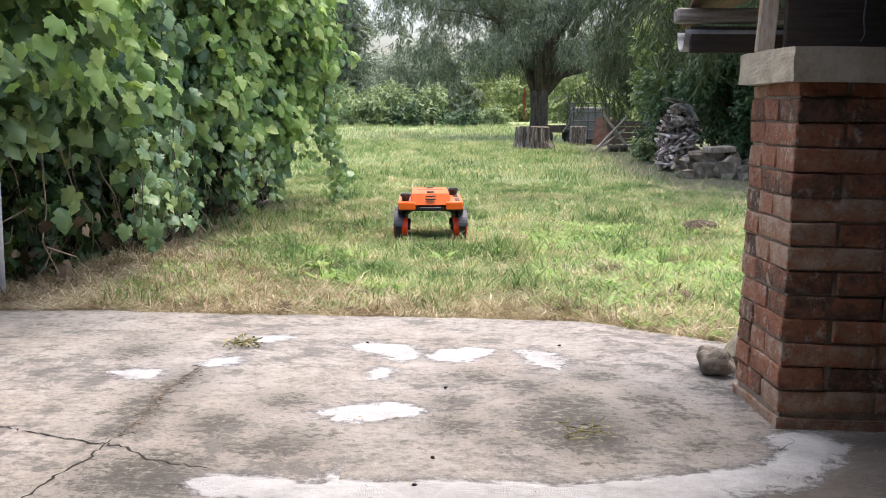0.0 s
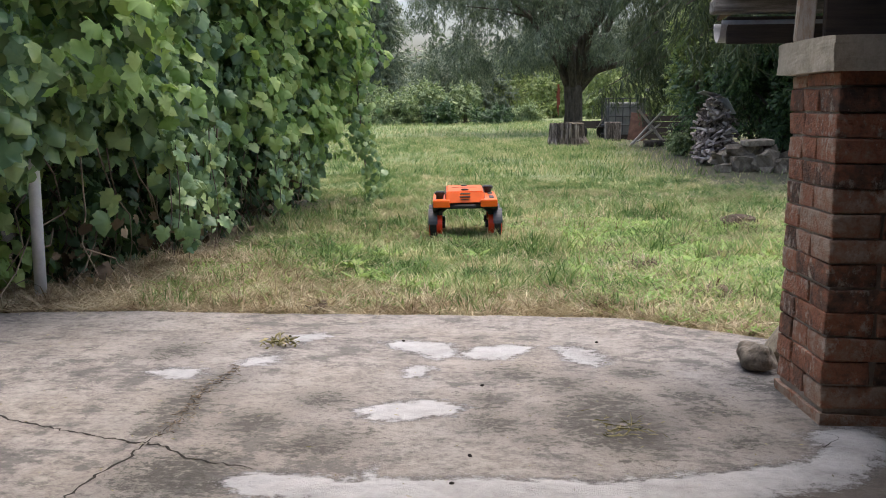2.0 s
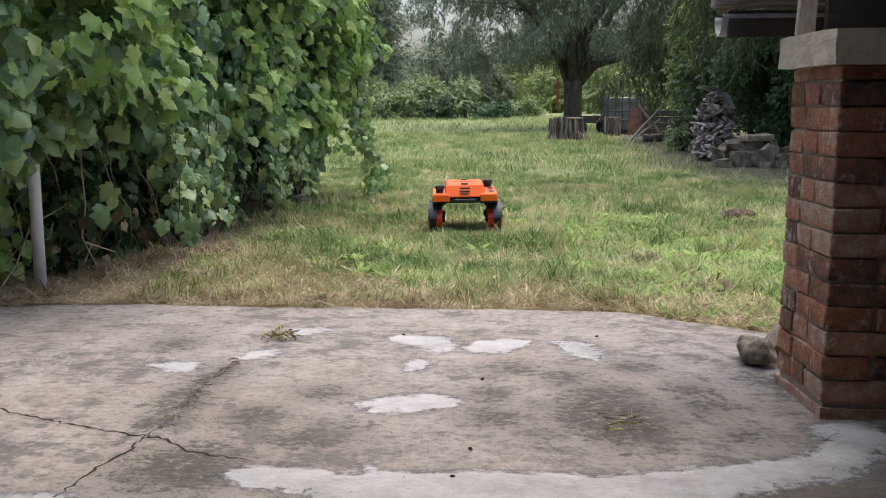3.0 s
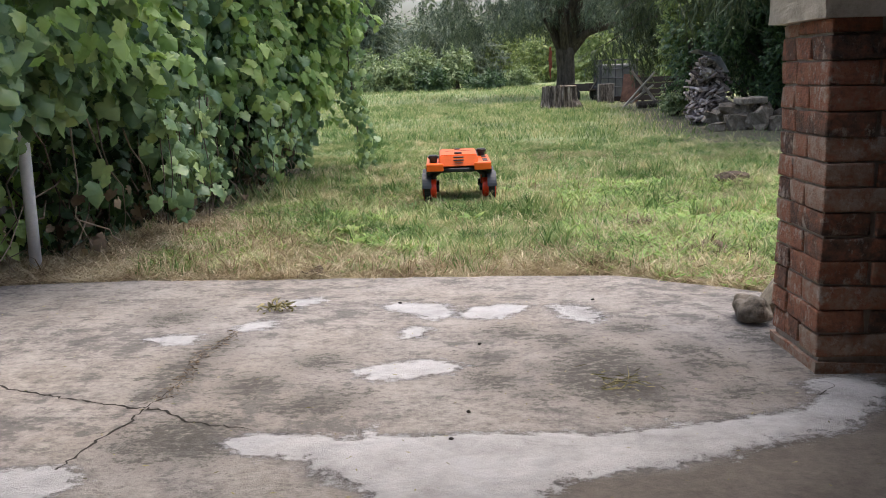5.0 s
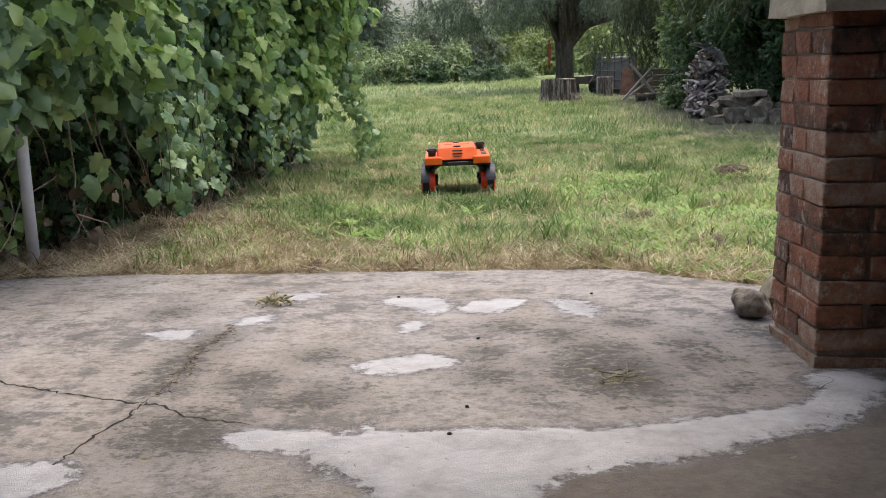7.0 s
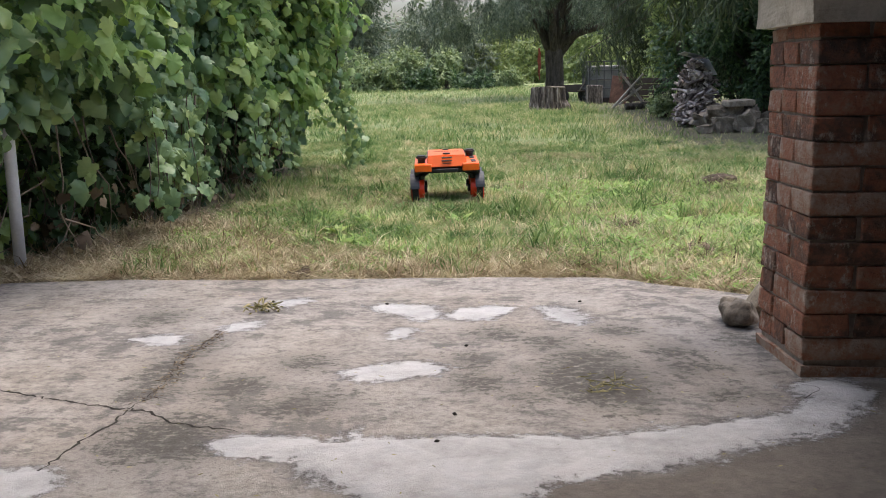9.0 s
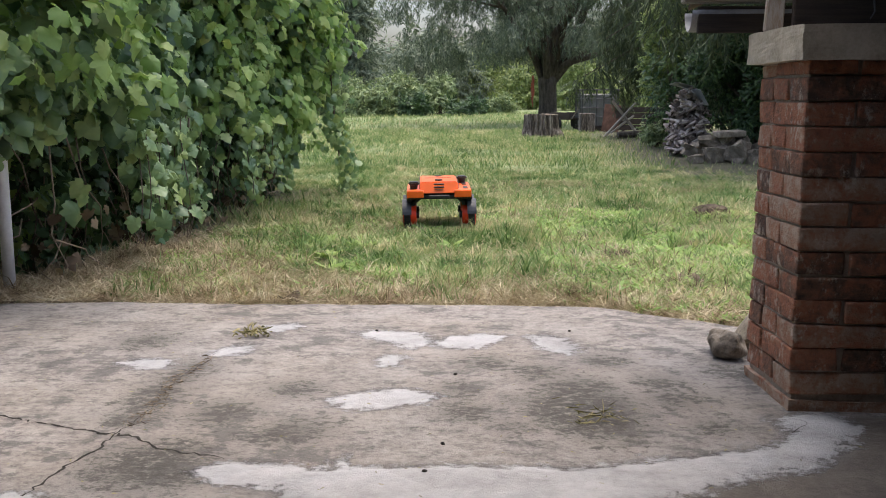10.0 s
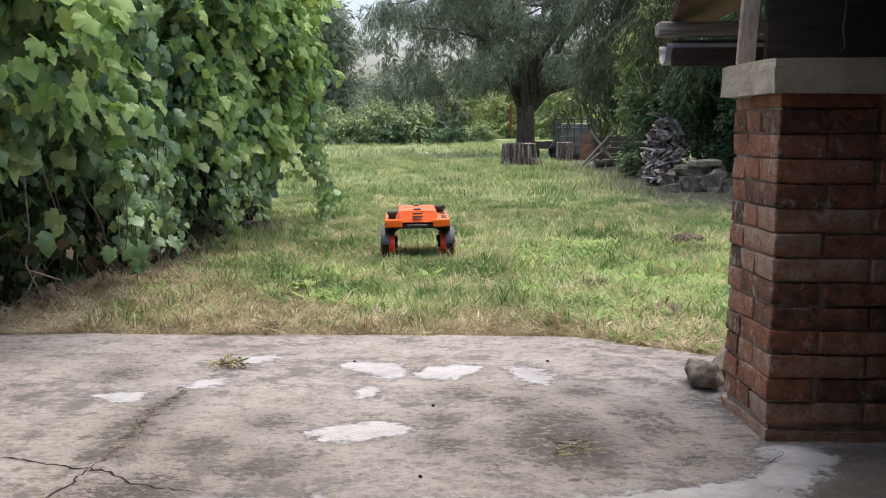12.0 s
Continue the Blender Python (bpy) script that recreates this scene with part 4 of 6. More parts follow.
VINE = thing("grape_vine", "dense green grape vine hedge grown over an arbour", "vine")
p1, r1, s1 = vine_leaves(12500, 0.40, 1.5, 7.7, (0.050, 0.130))
near = np.argsort(p1[:, 1] + 3.0 * (np.abs(p1[:, 2] - 1.2) > 0.9))[:300]
leaf_meshes = [raw_mesh("leaf", v, t) for v, t in GRAPES]
for leaf_mesh in leaf_meshes:
    leaf_mesh.materials.append(M_VINE)
    leaf_mesh.polygons.foreach_set("use_smooth", [True] * len(leaf_mesh.polygons))
for i in near:
    ob = new("leaf", leaf_meshes[int(i) % 3])
    ob.parent = VINE
    ob.matrix_world = Matrix.Translation(p1[i]) @ Matrix(r1[i].tolist()).to_4x4() @ Matrix.Scale(float(s1[i]), 4)
rest = np.ones(len(p1), bool)
rest[near] = False
p1, r1, s1 = p1[rest], r1[rest], s1[rest]
mesh_object("foliage", mixed_leaves("foliage", p1, r1, s1), M_VINE, VINE, "overlapping lobed vine leaves")["kind"] = "stuff"
p2, r2, s2 = vine_leaves(5200, 0.9)
tagged(mesh_object("inner_foliage", mixed_leaves("inner_foliage", p2, r2, s2), M_VINE, VINE), "", "", "", "stuff")
k = 3200
pu = np.stack([-2.26 - 0.7 * rng.random(k), rng.uniform(1.2, 7.4, k), 0.02 + 0.75 * rng.random(k)], 1)
pu[:, 0] -= np.where(pu[:, 1] < 2.6, 0.45, -0.03 * (pu[:, 1] - 2.6))
ru = frames_from(rng.normal(size=(k, 3)) + np.array([0, 0, -0.8]), np.stack([0.8 + 0.5 * rng.normal(size=k), 0.5 * rng.normal(size=k), 0.5 + 0.5 * rng.normal(size=k)], 1))
# the dark leaf colour carries the shade at the foot of the hedge
tagged(mesh_object("undergrowth", scattered("undergrowth", GRAPE, pu, ru, rng.uniform(0.05, 0.10, k)), M_ELDER, VINE), "shaded undergrowth", "", "", "stuff")
# roof of the arbour and its far side, which keep the inside dark
k = 5200
pr = np.stack([rng.uniform(-4.6, -2.0, k), rng.uniform(3.3, 7.8, k), 2.75 + 0.35 * rng.random(k)], 1)
rr = frames_from(rng.normal(size=(k, 3)) * np.array([1, 1, 0.3]), np.stack([0.4 * rng.normal(size=k), 0.4 * rng.normal(size=k), np.ones(k)], 1))
tagged(mesh_object("roof_foliage", scattered("roof_foliage", GRAPE, pr, rr, rng.uniform(0.11, 0.18, k)), M_VINE, VINE), "", "", "", "stuff")
k = 4200
pf = np.stack([-4.4 + 0.5 * rng.random(k), rng.uniform(1.5, 9.0, k), 0.15 + 2.7 * rng.random(k)], 1)
rf = frames_from(np.stack([0.4 * rng.normal(size=k), 0.5 * rng.normal(size=k), -np.ones(k)], 1), np.stack([np.ones(k), 0.5 * rng.normal(size=k), 0.4 * rng.normal(size=k)], 1))
tagged(mesh_object("back_foliage", scattered("back_foliage", GRAPE, pf, rf, rng.uniform(0.13, 0.20, k)), M_VINE, VINE), "", "", "", "stuff")
# young shoots: stem and light leaves along it, reaching out of the curtain
shoots = [((-2.25, 1.9, 2.05), (-1.75, 2.1, 1.55)), ((-2.3, 2.3, 1.9), (-1.85, 2.9, 1.45)), ((-2.1, 2.4, 1.35), (-1.85, 2.9, 0.95)), ((-2.15, 3.0, 1.5), (-1.85, 3.6, 1.15)),
          ((-2.1, 3.4, 2.2), (-1.7, 3.9, 1.75)), ((-2.05, 4.2, 1.6), (-1.75, 4.6, 1.2)), ((-2.0, 5.0, 2.3), (-1.6, 5.3, 1.7)), ((-1.9, 5.8, 2.5), (-1.45, 6.1, 1.9)),
          ((-1.85, 6.4, 2.5), (-1.35, 6.7, 2.1)), ((-1.9, 6.8, 2.2), (-1.4, 7.3, 1.7)), ((-1.9, 7.0, 1.9), (-1.35, 7.6, 1.5)), ((-2.60, 2.1, 0.95), (-2.66, 2.2, 0.25))]
young_p, young_t, young_n = [], [], []
for i, (a, c) in enumerate(shoots):
    a, c = np.array(a), np.array(c)
    pts = [a + (c - a) * q + np.array([0, 0, 0.12 * math.sin(math.pi * q)]) for q in np.linspace(0, 1, 7)]
    part("shoot", tube([tuple(p) for p in pts], [0.0030 - 0.0003 * j for j in range(7)], 5), M_VINE_YOUNG_LIT, VINE)
    for q in np.linspace(0.1, 1.0, 13):
        young_p.append(a + (c - a) * q + np.array([0, 0, 0.12 * math.sin(math.pi * q)]) + rng.normal(size=3) * 0.03)
        young_t.append([0.4 + 0.5 * rng.normal(), 0.5 * rng.normal(), -0.8 + 0.4 * rng.normal()])
        young_n.append([0.8 + 0.4 * rng.normal(), -0.5 + 0.4 * rng.normal(), 0.7])
# more light leaves at both hedge ends; their pale colour also stands for skylight
for i in range(420):
    z_ = rng.uniform(0.40, 2.0)
    young_p.append([rng.uniform(-3.3, -2.5 if z_ < 0.95 else -2.15), rng.uniform(1.70, 2.2), z_])
    young_t.append([0.3 + 0.5 * rng.normal(), 0.4 * rng.normal(), -0.8 + 0.4 * rng.normal()])
    young_n.append([0.4 + 0.5 * rng.normal(), -0.8 + 0.4 * rng.normal(), 0.8])
for i in range(240):
    s_, z_ = rng.uniform(1.6, 3.3), rng.uniform(1.0, 2.6)
    young_p.append([float(hedge_face(np.array(s_), np.array(z_))) + 0.02 + 0.10 * rng.random(), s_, z_])
    young_t.append([0.4 + 0.5 * rng.normal(), 0.5 * rng.normal(), -0.8 + 0.4 * rng.normal()])
    young_n.append([0.8 + 0.5 * rng.normal(), -0.5 + 0.5 * rng.normal(), 0.7])
for i in range(520):
    s_, z_ = rng.uniform(4.6, 7.7), rng.uniform(0.7, 2.9)
    young_p.append([float(hedge_face(np.array(s_), np.array(z_))) + 0.20 * min(1, max(0, (s_ - 6.0) / 1.2)) * min(1, max(0, z_ - 0.5)) + 0.05 + 0.10 * rng.random(), s_, z_])
    young_t.append([0.4 + 0.5 * rng.normal(), 0.5 * rng.normal(), -0.8 + 0.4 * rng.normal()])
    young_n.append([0.8 + 0.4 * rng.normal(), -0.5 + 0.4 * rng.normal(), 0.7])
for i in range(260):
    s_, z_ = rng.uniform(6.3, 7.75), rng.uniform(0.5, 2.9)
    young_p.append([float(hedge_face(np.array(s_), np.array(z_))) + 0.20 * min(1, max(0, (s_ - 6.0) / 1.2)) * min(1, max(0, z_ - 0.5)) + 0.05 + 0.16 * rng.random(), s_, z_])
    young_t.append([0.4 + 0.5 * rng.normal(), 0.5 * rng.normal(), -0.8 + 0.4 * rng.normal()])
    young_n.append([0.8 + 0.4 * rng.normal(), -0.5 + 0.4 * rng.normal(), 0.9])
for i in range(520):
    young_p.append([rng.uniform(-3.5, -2.52), rng.uniform(2.2, 2.9), rng.uniform(0.08, 1.5)])
    young_t.append([0.5 * rng.normal(), 0.5 * rng.normal(), -0.8 + 0.4 * rng.normal()])
    young_n.append([0.5 + 0.4 * rng.normal(), -0.8 + 0.4 * rng.normal(), 0.8])
yp, yr = np.array(young_p), frames_from(np.array(young_t), np.array(young_n))
tagged(mesh_object("young_foliage", mixed_leaves("young_foliage", yp, yr, rng.uniform(0.06, 0.12, len(yp))), M_VINE_YOUNG_LIT, VINE), "light green young vine leaves and leaves coloured as sky-lit", "", "", "stuff")
# hanging strand at the far end of the hedge
k = 460
zs = rng.uniform(0.02, 2.4, k)
ps = np.stack([-1.63 + 0.10 * (1.2 - zs) + 0.05 * np.sin(5 * zs) + 0.085 * rng.normal(size=k) * (0.5 + 0.6 * zs), 7.45 + 0.16 * rng.normal(size=k), zs], 1)
rs = frames_from(np.stack([0.5 * rng.normal(size=k), 0.5 * rng.normal(size=k), -np.ones(k)], 1), np.stack([0.6 + 0.5 * rng.normal(size=k), -0.8 + 0.4 * rng.normal(size=k), 0.5 * np.ones(k)], 1))
tagged(mesh_object("hanging_foliage", mixed_leaves("hanging_foliage", ps, rs, rng.uniform(0.035, 0.085, k)), M_VINE, VINE), "", "", "", "stuff")
part("hanging_stem", tube([(-1.75, 7.5, 2.4), (-1.68, 7.48, 1.6), (-1.62, 7.45, 0.9), (-1.55, 7.42, 0.25)], [0.02, 0.016, 0.012, 0.006], 7), M_VINE_WOOD, VINE)
# woody stems and trailing twigs below the leaves
for i in range(45):
    y0 = rng.uniform(2.6, 6.2)
    x0 = -2.35 - 0.45 * rng.random()
    pts = [(x0, y0, 0.0)]
    for q in range(1, 6):
        pts.append((x0 + 0.05 * rng.normal() * q / 3 - 0.01 * q, y0 + 0.10 * rng.normal() * q / 2, 0.13 * q + 0.04 * rng.normal()))
    r0 = rng.uniform(0.004, 0.012)
    part("stem", tube(pts, [r0 * (1 - 0.09 * q) for q in range(6)], 6, None, 0.15, i), M_VINE_WOOD, VINE)
for i in range(75):
    y0, x0, z0 = rng.uniform(2.35, 6.4), -2.12 - 0.42 * rng.random(), rng.uniform(0.25, 0.85)
    x0 += 0.03 * (y0 - 2.4)
    pts, drift = [(x0, y0, z0)], rng.normal() * 0.14
    for q in range(1, 6):
        pts.append((x0 + 0.03 * q * rng.uniform(-0.5, 0.9), y0 + drift * q / 2 + 0.03 * rng.normal(), max(0.015, z0 * (1 - q / 5.0) + 0.03 * rng.normal())))
    part("twig", tube(pts, [0.0055, 0.005, 0.0045, 0.004, 0.003, 0.002], 5), M_TWIG, VINE, "dry brown trailing shoot" if i == 0 else "")
drop_p = []
for i in range(30):
    y0, z0 = rng.uniform(2.9, 6.3), rng.uniform(0.55, 0.9)
    x0 = float(hedge_face(np.array(y0), np.array(z0))) + 0.04 + 0.08 * rng.random()
    z1, drift = rng.uniform(0.06, 0.40), rng.normal() * 0.12
    pts = [(x0 + 0.02 * math.sin(5 * q + i), y0 + drift * q, z0 + (z1 - z0) * q) for q in np.linspace(0, 1, 6)]
    part("trailing_shoot", tube(pts, [0.004, 0.004, 0.0035, 0.003, 0.0025, 0.002], 5), M_VINE_WOOD, VINE)
    drop_p += [np.array(pts[int(5 * q)]) + rng.normal(size=3) * 0.035 for q in rng.random(15)]
drop_p = np.array(drop_p)
k = len(drop_p)
drop_r = frames_from(np.stack([0.3 + 0.5 * rng.normal(size=k), 0.5 * rng.normal(size=k), -np.ones(k)], 1), np.stack([0.7 + 0.5 * rng.normal(size=k), -0.6 + 0.5 * rng.normal(size=k), 0.5 + 0.4 * rng.normal(size=k)], 1))
tagged(mesh_object("trailing_foliage", mixed_leaves("trailing_foliage", drop_p, drop_r, rng.uniform(0.04, 0.10, k)), M_VINE, VINE), "vine leaves on trailing shoots", "", "", "stuff")
k = 170
pd = np.stack([-2.05 - 0.75 * rng.random(k), rng.uniform(2.25, 6.4, k), 0.02 + 0.45 * rng.random(k) ** 2], 1)
pd[:, 0] += 0.03 * (pd[:, 1] - 2.4)
rd = frames_from(rng.normal(size=(k, 3)) + np.array([0, 0, -0.6]), rng.normal(size=(k, 3)) + np.array([0.6, -0.2, 0.4]))
tagged(mesh_object("withered_foliage", mixed_leaves("withered_foliage", pd, rd, rng.uniform(0.035, 0.075, k)), M_DEAD, VINE), "curled brown dead vine leaves", "", "", "stuff")
solid("arbour_post", tube([(-2.415, 2.36, -0.1), (-2.40, 2.35, 0.8), (-2.52, 2.36, 2.75)], [0.031, 0.031, 0.031], 16), M_PIPE, "grey galvanised pipe post of the vine arbour", "post", None, "", "", True)
solid("arbour_post", tube([(-2.45, 5.0, -0.1), (-2.45, 5.0, 2.75)], [0.031, 0.031], 16), M_PIPE, "grey galvanised pipe post of the vine arbour", "post", None, "", "", True)
for z in (1.1, 1.75, 2.6):
    solid("arbour_wire", tube([(-2.44, 1.0, z), (-2.44, 4.5, z - 0.02), (-2.40, 7.6, z)], [0.004] * 3, 6), M_PIPE, "thin grey wire holding the grape vine", "wire")

# ---- trees and shrubs ----


def crown(name, sprays, leaf_material, parent, centres, radii, n, size, droop_dir, seed, shell=0.45):
    """Sprays of leaves round branch ends, denser towards the outside of each clump."""
    g = np.random.default_rng(seed)
    per = np.maximum(1, (n * radii ** 2 / np.sum(radii ** 2)).astype(int))
    pos, out = [], []
    for c, r, m in zip(centres, radii, per):
        d = unit(g.normal(size=(m, 3)))
        rad = r * (shell + (1 - shell) * g.random(m)) ** 0.8
        pos.append(c + d * rad[:, None] * np.array([1, 1, 0.8]))
        out.append(d)
    pos, out = np.concatenate(pos), np.concatenate(out)
    keep = pos[:, 2] > 0.12
    pos, out = pos[keep], out[keep]
    m = len(pos)
    tip = unit(out * 0.7 + np.array(droop_dir) + 0.5 * g.normal(size=(m, 3)))
    nrm = out + np.array([0, 0, 0.8]) + 0.5 * g.normal(size=(m, 3))
    half = np.arange(m) % len(sprays)
    meshes = []
    for i, sp in enumerate(sprays):
        pick = half == i
        meshes.append((sp, pos[pick], frames_from(tip[pick], nrm[pick]), g.uniform(size[0], size[1], pick.sum())))
    vs, ts, base = [], [], 0
    for (lv, lt), p, r, s in meshes:
        v = np.einsum("nij,nkj->nki", r, lv[None] * s[:, None, None]) + p[:, None, :]
        t = lt[None] + (np.arange(len(p)) * len(lv))[:, None, None] + base
        base += v.shape[0] * v.shape[1]
        vs.append(v.reshape(-1, 3))
        ts.append(t.reshape(-1, 3))
    ob = mesh_object(name, raw_mesh(name, np.concatenate(vs), np.concatenate(ts)), leaf_material, parent)
    return tagged(ob, "", "", "", "stuff")


NARROW = [spray(9, plain_leaf(0.24, 0.2), 0.35, s, 0.7) for s in (1, 2, 3)]
BROAD = [spray(7, plain_leaf(0.55, 0.2), 0.2, s, 1.0) for s in (4, 5, 6)]
NEEDLE = [spray(14, plain_leaf(0.10, 0.1), 0.45, s, 0.6) for s in (7, 8)]


def branching(base, fork, limbs, trunk_r, seed, top):
    """Trunk and limbs as one mesh; gives the limbs' ends."""
    g = np.random.default_rng(seed)
    b = tube([base, (base[0], base[1], base[2] + 0.25), (base[0] + 0.02, base[1], (base[2] + fork[2]) / 2), (fork[0], fork[1], fork[2] - 0.25), fork, (fork[0], fork[1], fork[2] + 0.35)], [trunk_r * 1.45, trunk_r * 1.1, trunk_r * 0.95, trunk_r * 1.0, trunk_r * 1.05, trunk_r * 0.5], 16, None, 0.06, seed)
    ends = []
    for i in range(limbs):
        a = 2 * math.pi * i / limbs + g.uniform(-0.3, 0.3)
        reach, rise = g.uniform(0.35, 1.0) * top[0], g.uniform(0.45, 1.0) * top[1]
        pts = [(fork[0], fork[1], fork[2] - 0.3)]
        for q in range(1, 6):
            u = q / 5
            pts.append((fork[0] + math.cos(a) * reach * u + 0.12 * g.normal(), fork[1] + math.sin(a) * reach * u + 0.12 * g.normal(), fork[2] + rise * u ** 0.8 + 0.1 * g.normal()))
        r = trunk_r * g.uniform(0.42, 0.62)
        tube(pts, [r * (1 - 0.16 * q) for q in range(6)], 9, b, 0.05, seed + i)
        for q in (3, 4, 5):
            ends.append(pts[q])
            for _ in range(2):
                e = np.array(pts[q]) + g.normal(size=3) * np.array([0.9, 0.9, 0.5]) * top[0] * 0.22 + np.array([0, 0, 0.2])
                tube([pts[q], tuple((np.array(pts[q]) + e) / 2 + 0.08 * g.normal(size=3)), tuple(e)], [r * 0.35, r * 0.25, r * 0.1], 6, b, 0.05, seed)
                ends.append(tuple(e))
    return b, np.array(ends)


def willow():
    root = thing("willow_tree", "big old tree with dark trunk and drooping grey-green crown", "tree")
    b, ends = branching((1.68, 31.0, -0.05), (1.68, 31.0, 1.62), 12, 0.32, 21, (4.6, 6.0))
    # a long low limb over the stacked things
    tube([(1.8, 31, 1.8), (2.5, 30.8, 2.25), (3.3, 30.6, 2.45), (4.3, 30.4, 2.9)], [0.18, 0.13, 0.10, 0.05], 9, b, 0.05, 5)
    part("trunk", b, M_BARK, root, "dark furrowed forking trunk", True)
    g = np.random.default_rng(5)
    extra = []
    for i in range(210):
        a = g.uniform(0, 2 * math.pi)
        r = 5.2 * math.sqrt(g.random())
        z = g.uniform(2.5, 8.5)
        # the crown hangs lower on the open side
        if r > 1.7 and math.cos(a) < 0.1:
            z = g.uniform(2.3, 7.5)
        extra.append((1.2 + math.cos(a) * r, 31.0 + math.sin(a) * r * 0.8, z))
    extra = [e for e in extra if not (1.1 < e[0] < 2.4 and e[2] > 4.6 and e[1] < 31)]
    ends = np.array([e for e in ends if not (0.9 < e[0] < 2.6 and e[2] > 5.0)])
    cs = np.concatenate([ends, np.array(extra)])
    crown("crown", NARROW, M_WILLOW, root, cs, np.random.default_rng(6).uniform(0.30, 0.62, len(cs)), 19000, (0.18, 0.38), (0, 0, -1.0), 8)


def conifer(at, height, spread, seed, low):
    root = thing("spruce_tree", "dark green spruce with hanging branches", "tree", None, "spruces")
    x0, y0 = at
    part("trunk", tube([(x0, y0, -0.05), (x0, y0, height * 0.5), (x0 + 0.1, y0, height)], [0.24, 0.15, 0.03], 10, None, 0.05, seed), M_BARK, root)
    g = np.random.default_rng(seed)
    cs, rs = [], []
    b = bmesh.new()
    for i in range(70):
        z = low + (height - low) * (i / 70)
        reach = spread * (1 - 0.8 * i / 70) * g.uniform(0.6, 1.05)
        a = i * 2.4
        e = (x0 + math.cos(a) * reach, y0 + math.sin(a) * reach, z - 0.32 * reach)
        tube([(x0, y0, z), ((x0 + e[0]) / 2, (y0 + e[1]) / 2, z - 0.05 * reach), e], [0.035, 0.025, 0.01], 5, b)
        for q in np.linspace(0.25, 1.0, 6):
            cs.append((x0 + (e[0] - x0) * q, y0 + (e[1] - y0) * q, z - 0.32 * reach * q * q - 0.12))
            rs.append(0.30 + 0.16 * (1 - q))
    part("branchwork", b, M_BARK, root)
    crown("crown", NEEDLE, M_SPRUCE, root, np.array(cs), np.array(rs), 9500, (0.3, 0.6), (0, 0, -1.3), seed + 1, 0.2)


def shrub(name, label, at, size, material, seed, n=900, leaf=(0.16, 0.3), sprays=None, group="", low=0.0, clumps=16):
    root = thing(name, label, "shrub" if "tree" not in name else "tree", None, group)
    g = np.random.default_rng(seed)
    x0, y0 = at
    b = bmesh.new()
    cs = []
    for i in range(clumps):
        a = g.uniform(0, 2 * math.pi)
        r = math.sqrt(g.random()) * 0.5
        z = low + (size[2] - low) * (0.12 + 0.8 * g.random()) * (1 - 0.5 * r)
        e = (x0 + math.cos(a) * r * size[0], y0 + math.sin(a) * r * size[1], z)
        cs.append(e)
        tube([(x0 + 0.12 * g.normal() * size[0] * 0.3, y0, -0.05), (x0 + (e[0] - x0) * 0.4, y0 + (e[1] - y0) * 0.4, z * 0.6), e], [0.02 * size[2] ** 0.5, 0.014 * size[2] ** 0.5, 0.005], 6, b)
    part("branchwork", b, M_BARK, root)
    k = min(size) * 0.30
    crown("leaves", sprays or BROAD, material, root, np.array(cs), g.uniform(0.6, 1.0, len(cs)) * k, n, leaf, (0, 0, -0.2), seed + 3)
    return root


willow()
conifer((4.6, 21.5), 9.0, 3.0, 31, 1.9)
conifer((7.4, 18.5), 8.5, 3.0, 33, 1.6)
conifer((5.6, 17.2), 9.5, 2.9, 35, 2.3)
# two more spruces, mostly out of view, added to shade the right lawn
conifer((5.5, 10.0), 9.0, 3.4, 37, 3.0)
conifer((5.2, 13.0), 10.0, 3.3, 39, 3.0)
shrub("elder_bush", "dense dark green bush hanging over the woodpile", (4.75, 15.9), (2.8, 2.6, 3.2), M_ELDER, 41, 6000, (0.12, 0.24), None, "", 0.5, 34)
shrub("elder_bush", "dense dark green bush behind the stacked stones", (4.75, 14.3), (2.1, 1.5, 3.0), M_ELDER, 43, 5200, (0.12, 0.24), None, "", 0.3, 30)
shrub("young_tree", "thin yellow-green young tree beside the woodpile", (3.6, 16.6), (1.1, 1.1, 3.6), M_BRIGHT, 45, 1500, (0.14, 0.26), None, "", 1.0, 16)
shrub("small_shrub", "small green shrub in front of the woodpile", (3.35, 17.2), (0.55, 0.5, 0.62), M_BUSH, 46, 420, (0.12, 0.22), None, "", 0.0, 12)
far_shrubs = [(-9.2, 51, 2.4, 2.5), (-7.3, 49.5, 1.9, 1.7), (-6.0, 52, 2.2, 2.7), (-4.6, 49.5, 1.9, 1.05), (-3.7, 53, 2.6, 2.3), (-11.2, 51, 3.0, 2.6), (-2.1, 50.0, 1.8, 1.0), (-0.1, 57, 1.5, 1.35), (-13.8, 52, 3.2, 2.6), (-16.5, 51, 3.0, 2.5)]
for i, (x, y, w, h) in enumerate(far_shrubs):
    shrub("garden_shrub", "low dark rounded shrub at the end of the lawn" if h < 1.1 else "rounded dusty-green shrub at the end of the lawn", (x, y), (w, w, h), M_ELDER if h < 1.1 else M_BUSH, 60 + i, 800, (0.3, 0.55), None, "shrubs along the lawn", 0.0, 16)
for i, (x, y, w, h) in enumerate(((2.5, 80, 5.5, 4.6), (6.5, 74, 5.0, 4.2), (10.5, 66, 5.0, 4.4), (-2.0, 84, 6.0, 5.6), (14.5, 58, 5.0, 4.5))):
    shrub("light_shrub", "pale sunlit shrub beyond the old tree", (x, y), (w, w, h), M_BRIGHT, 80 + i, 1100, (0.4, 0.8), None, "pale shrubs", 0.0, 18)
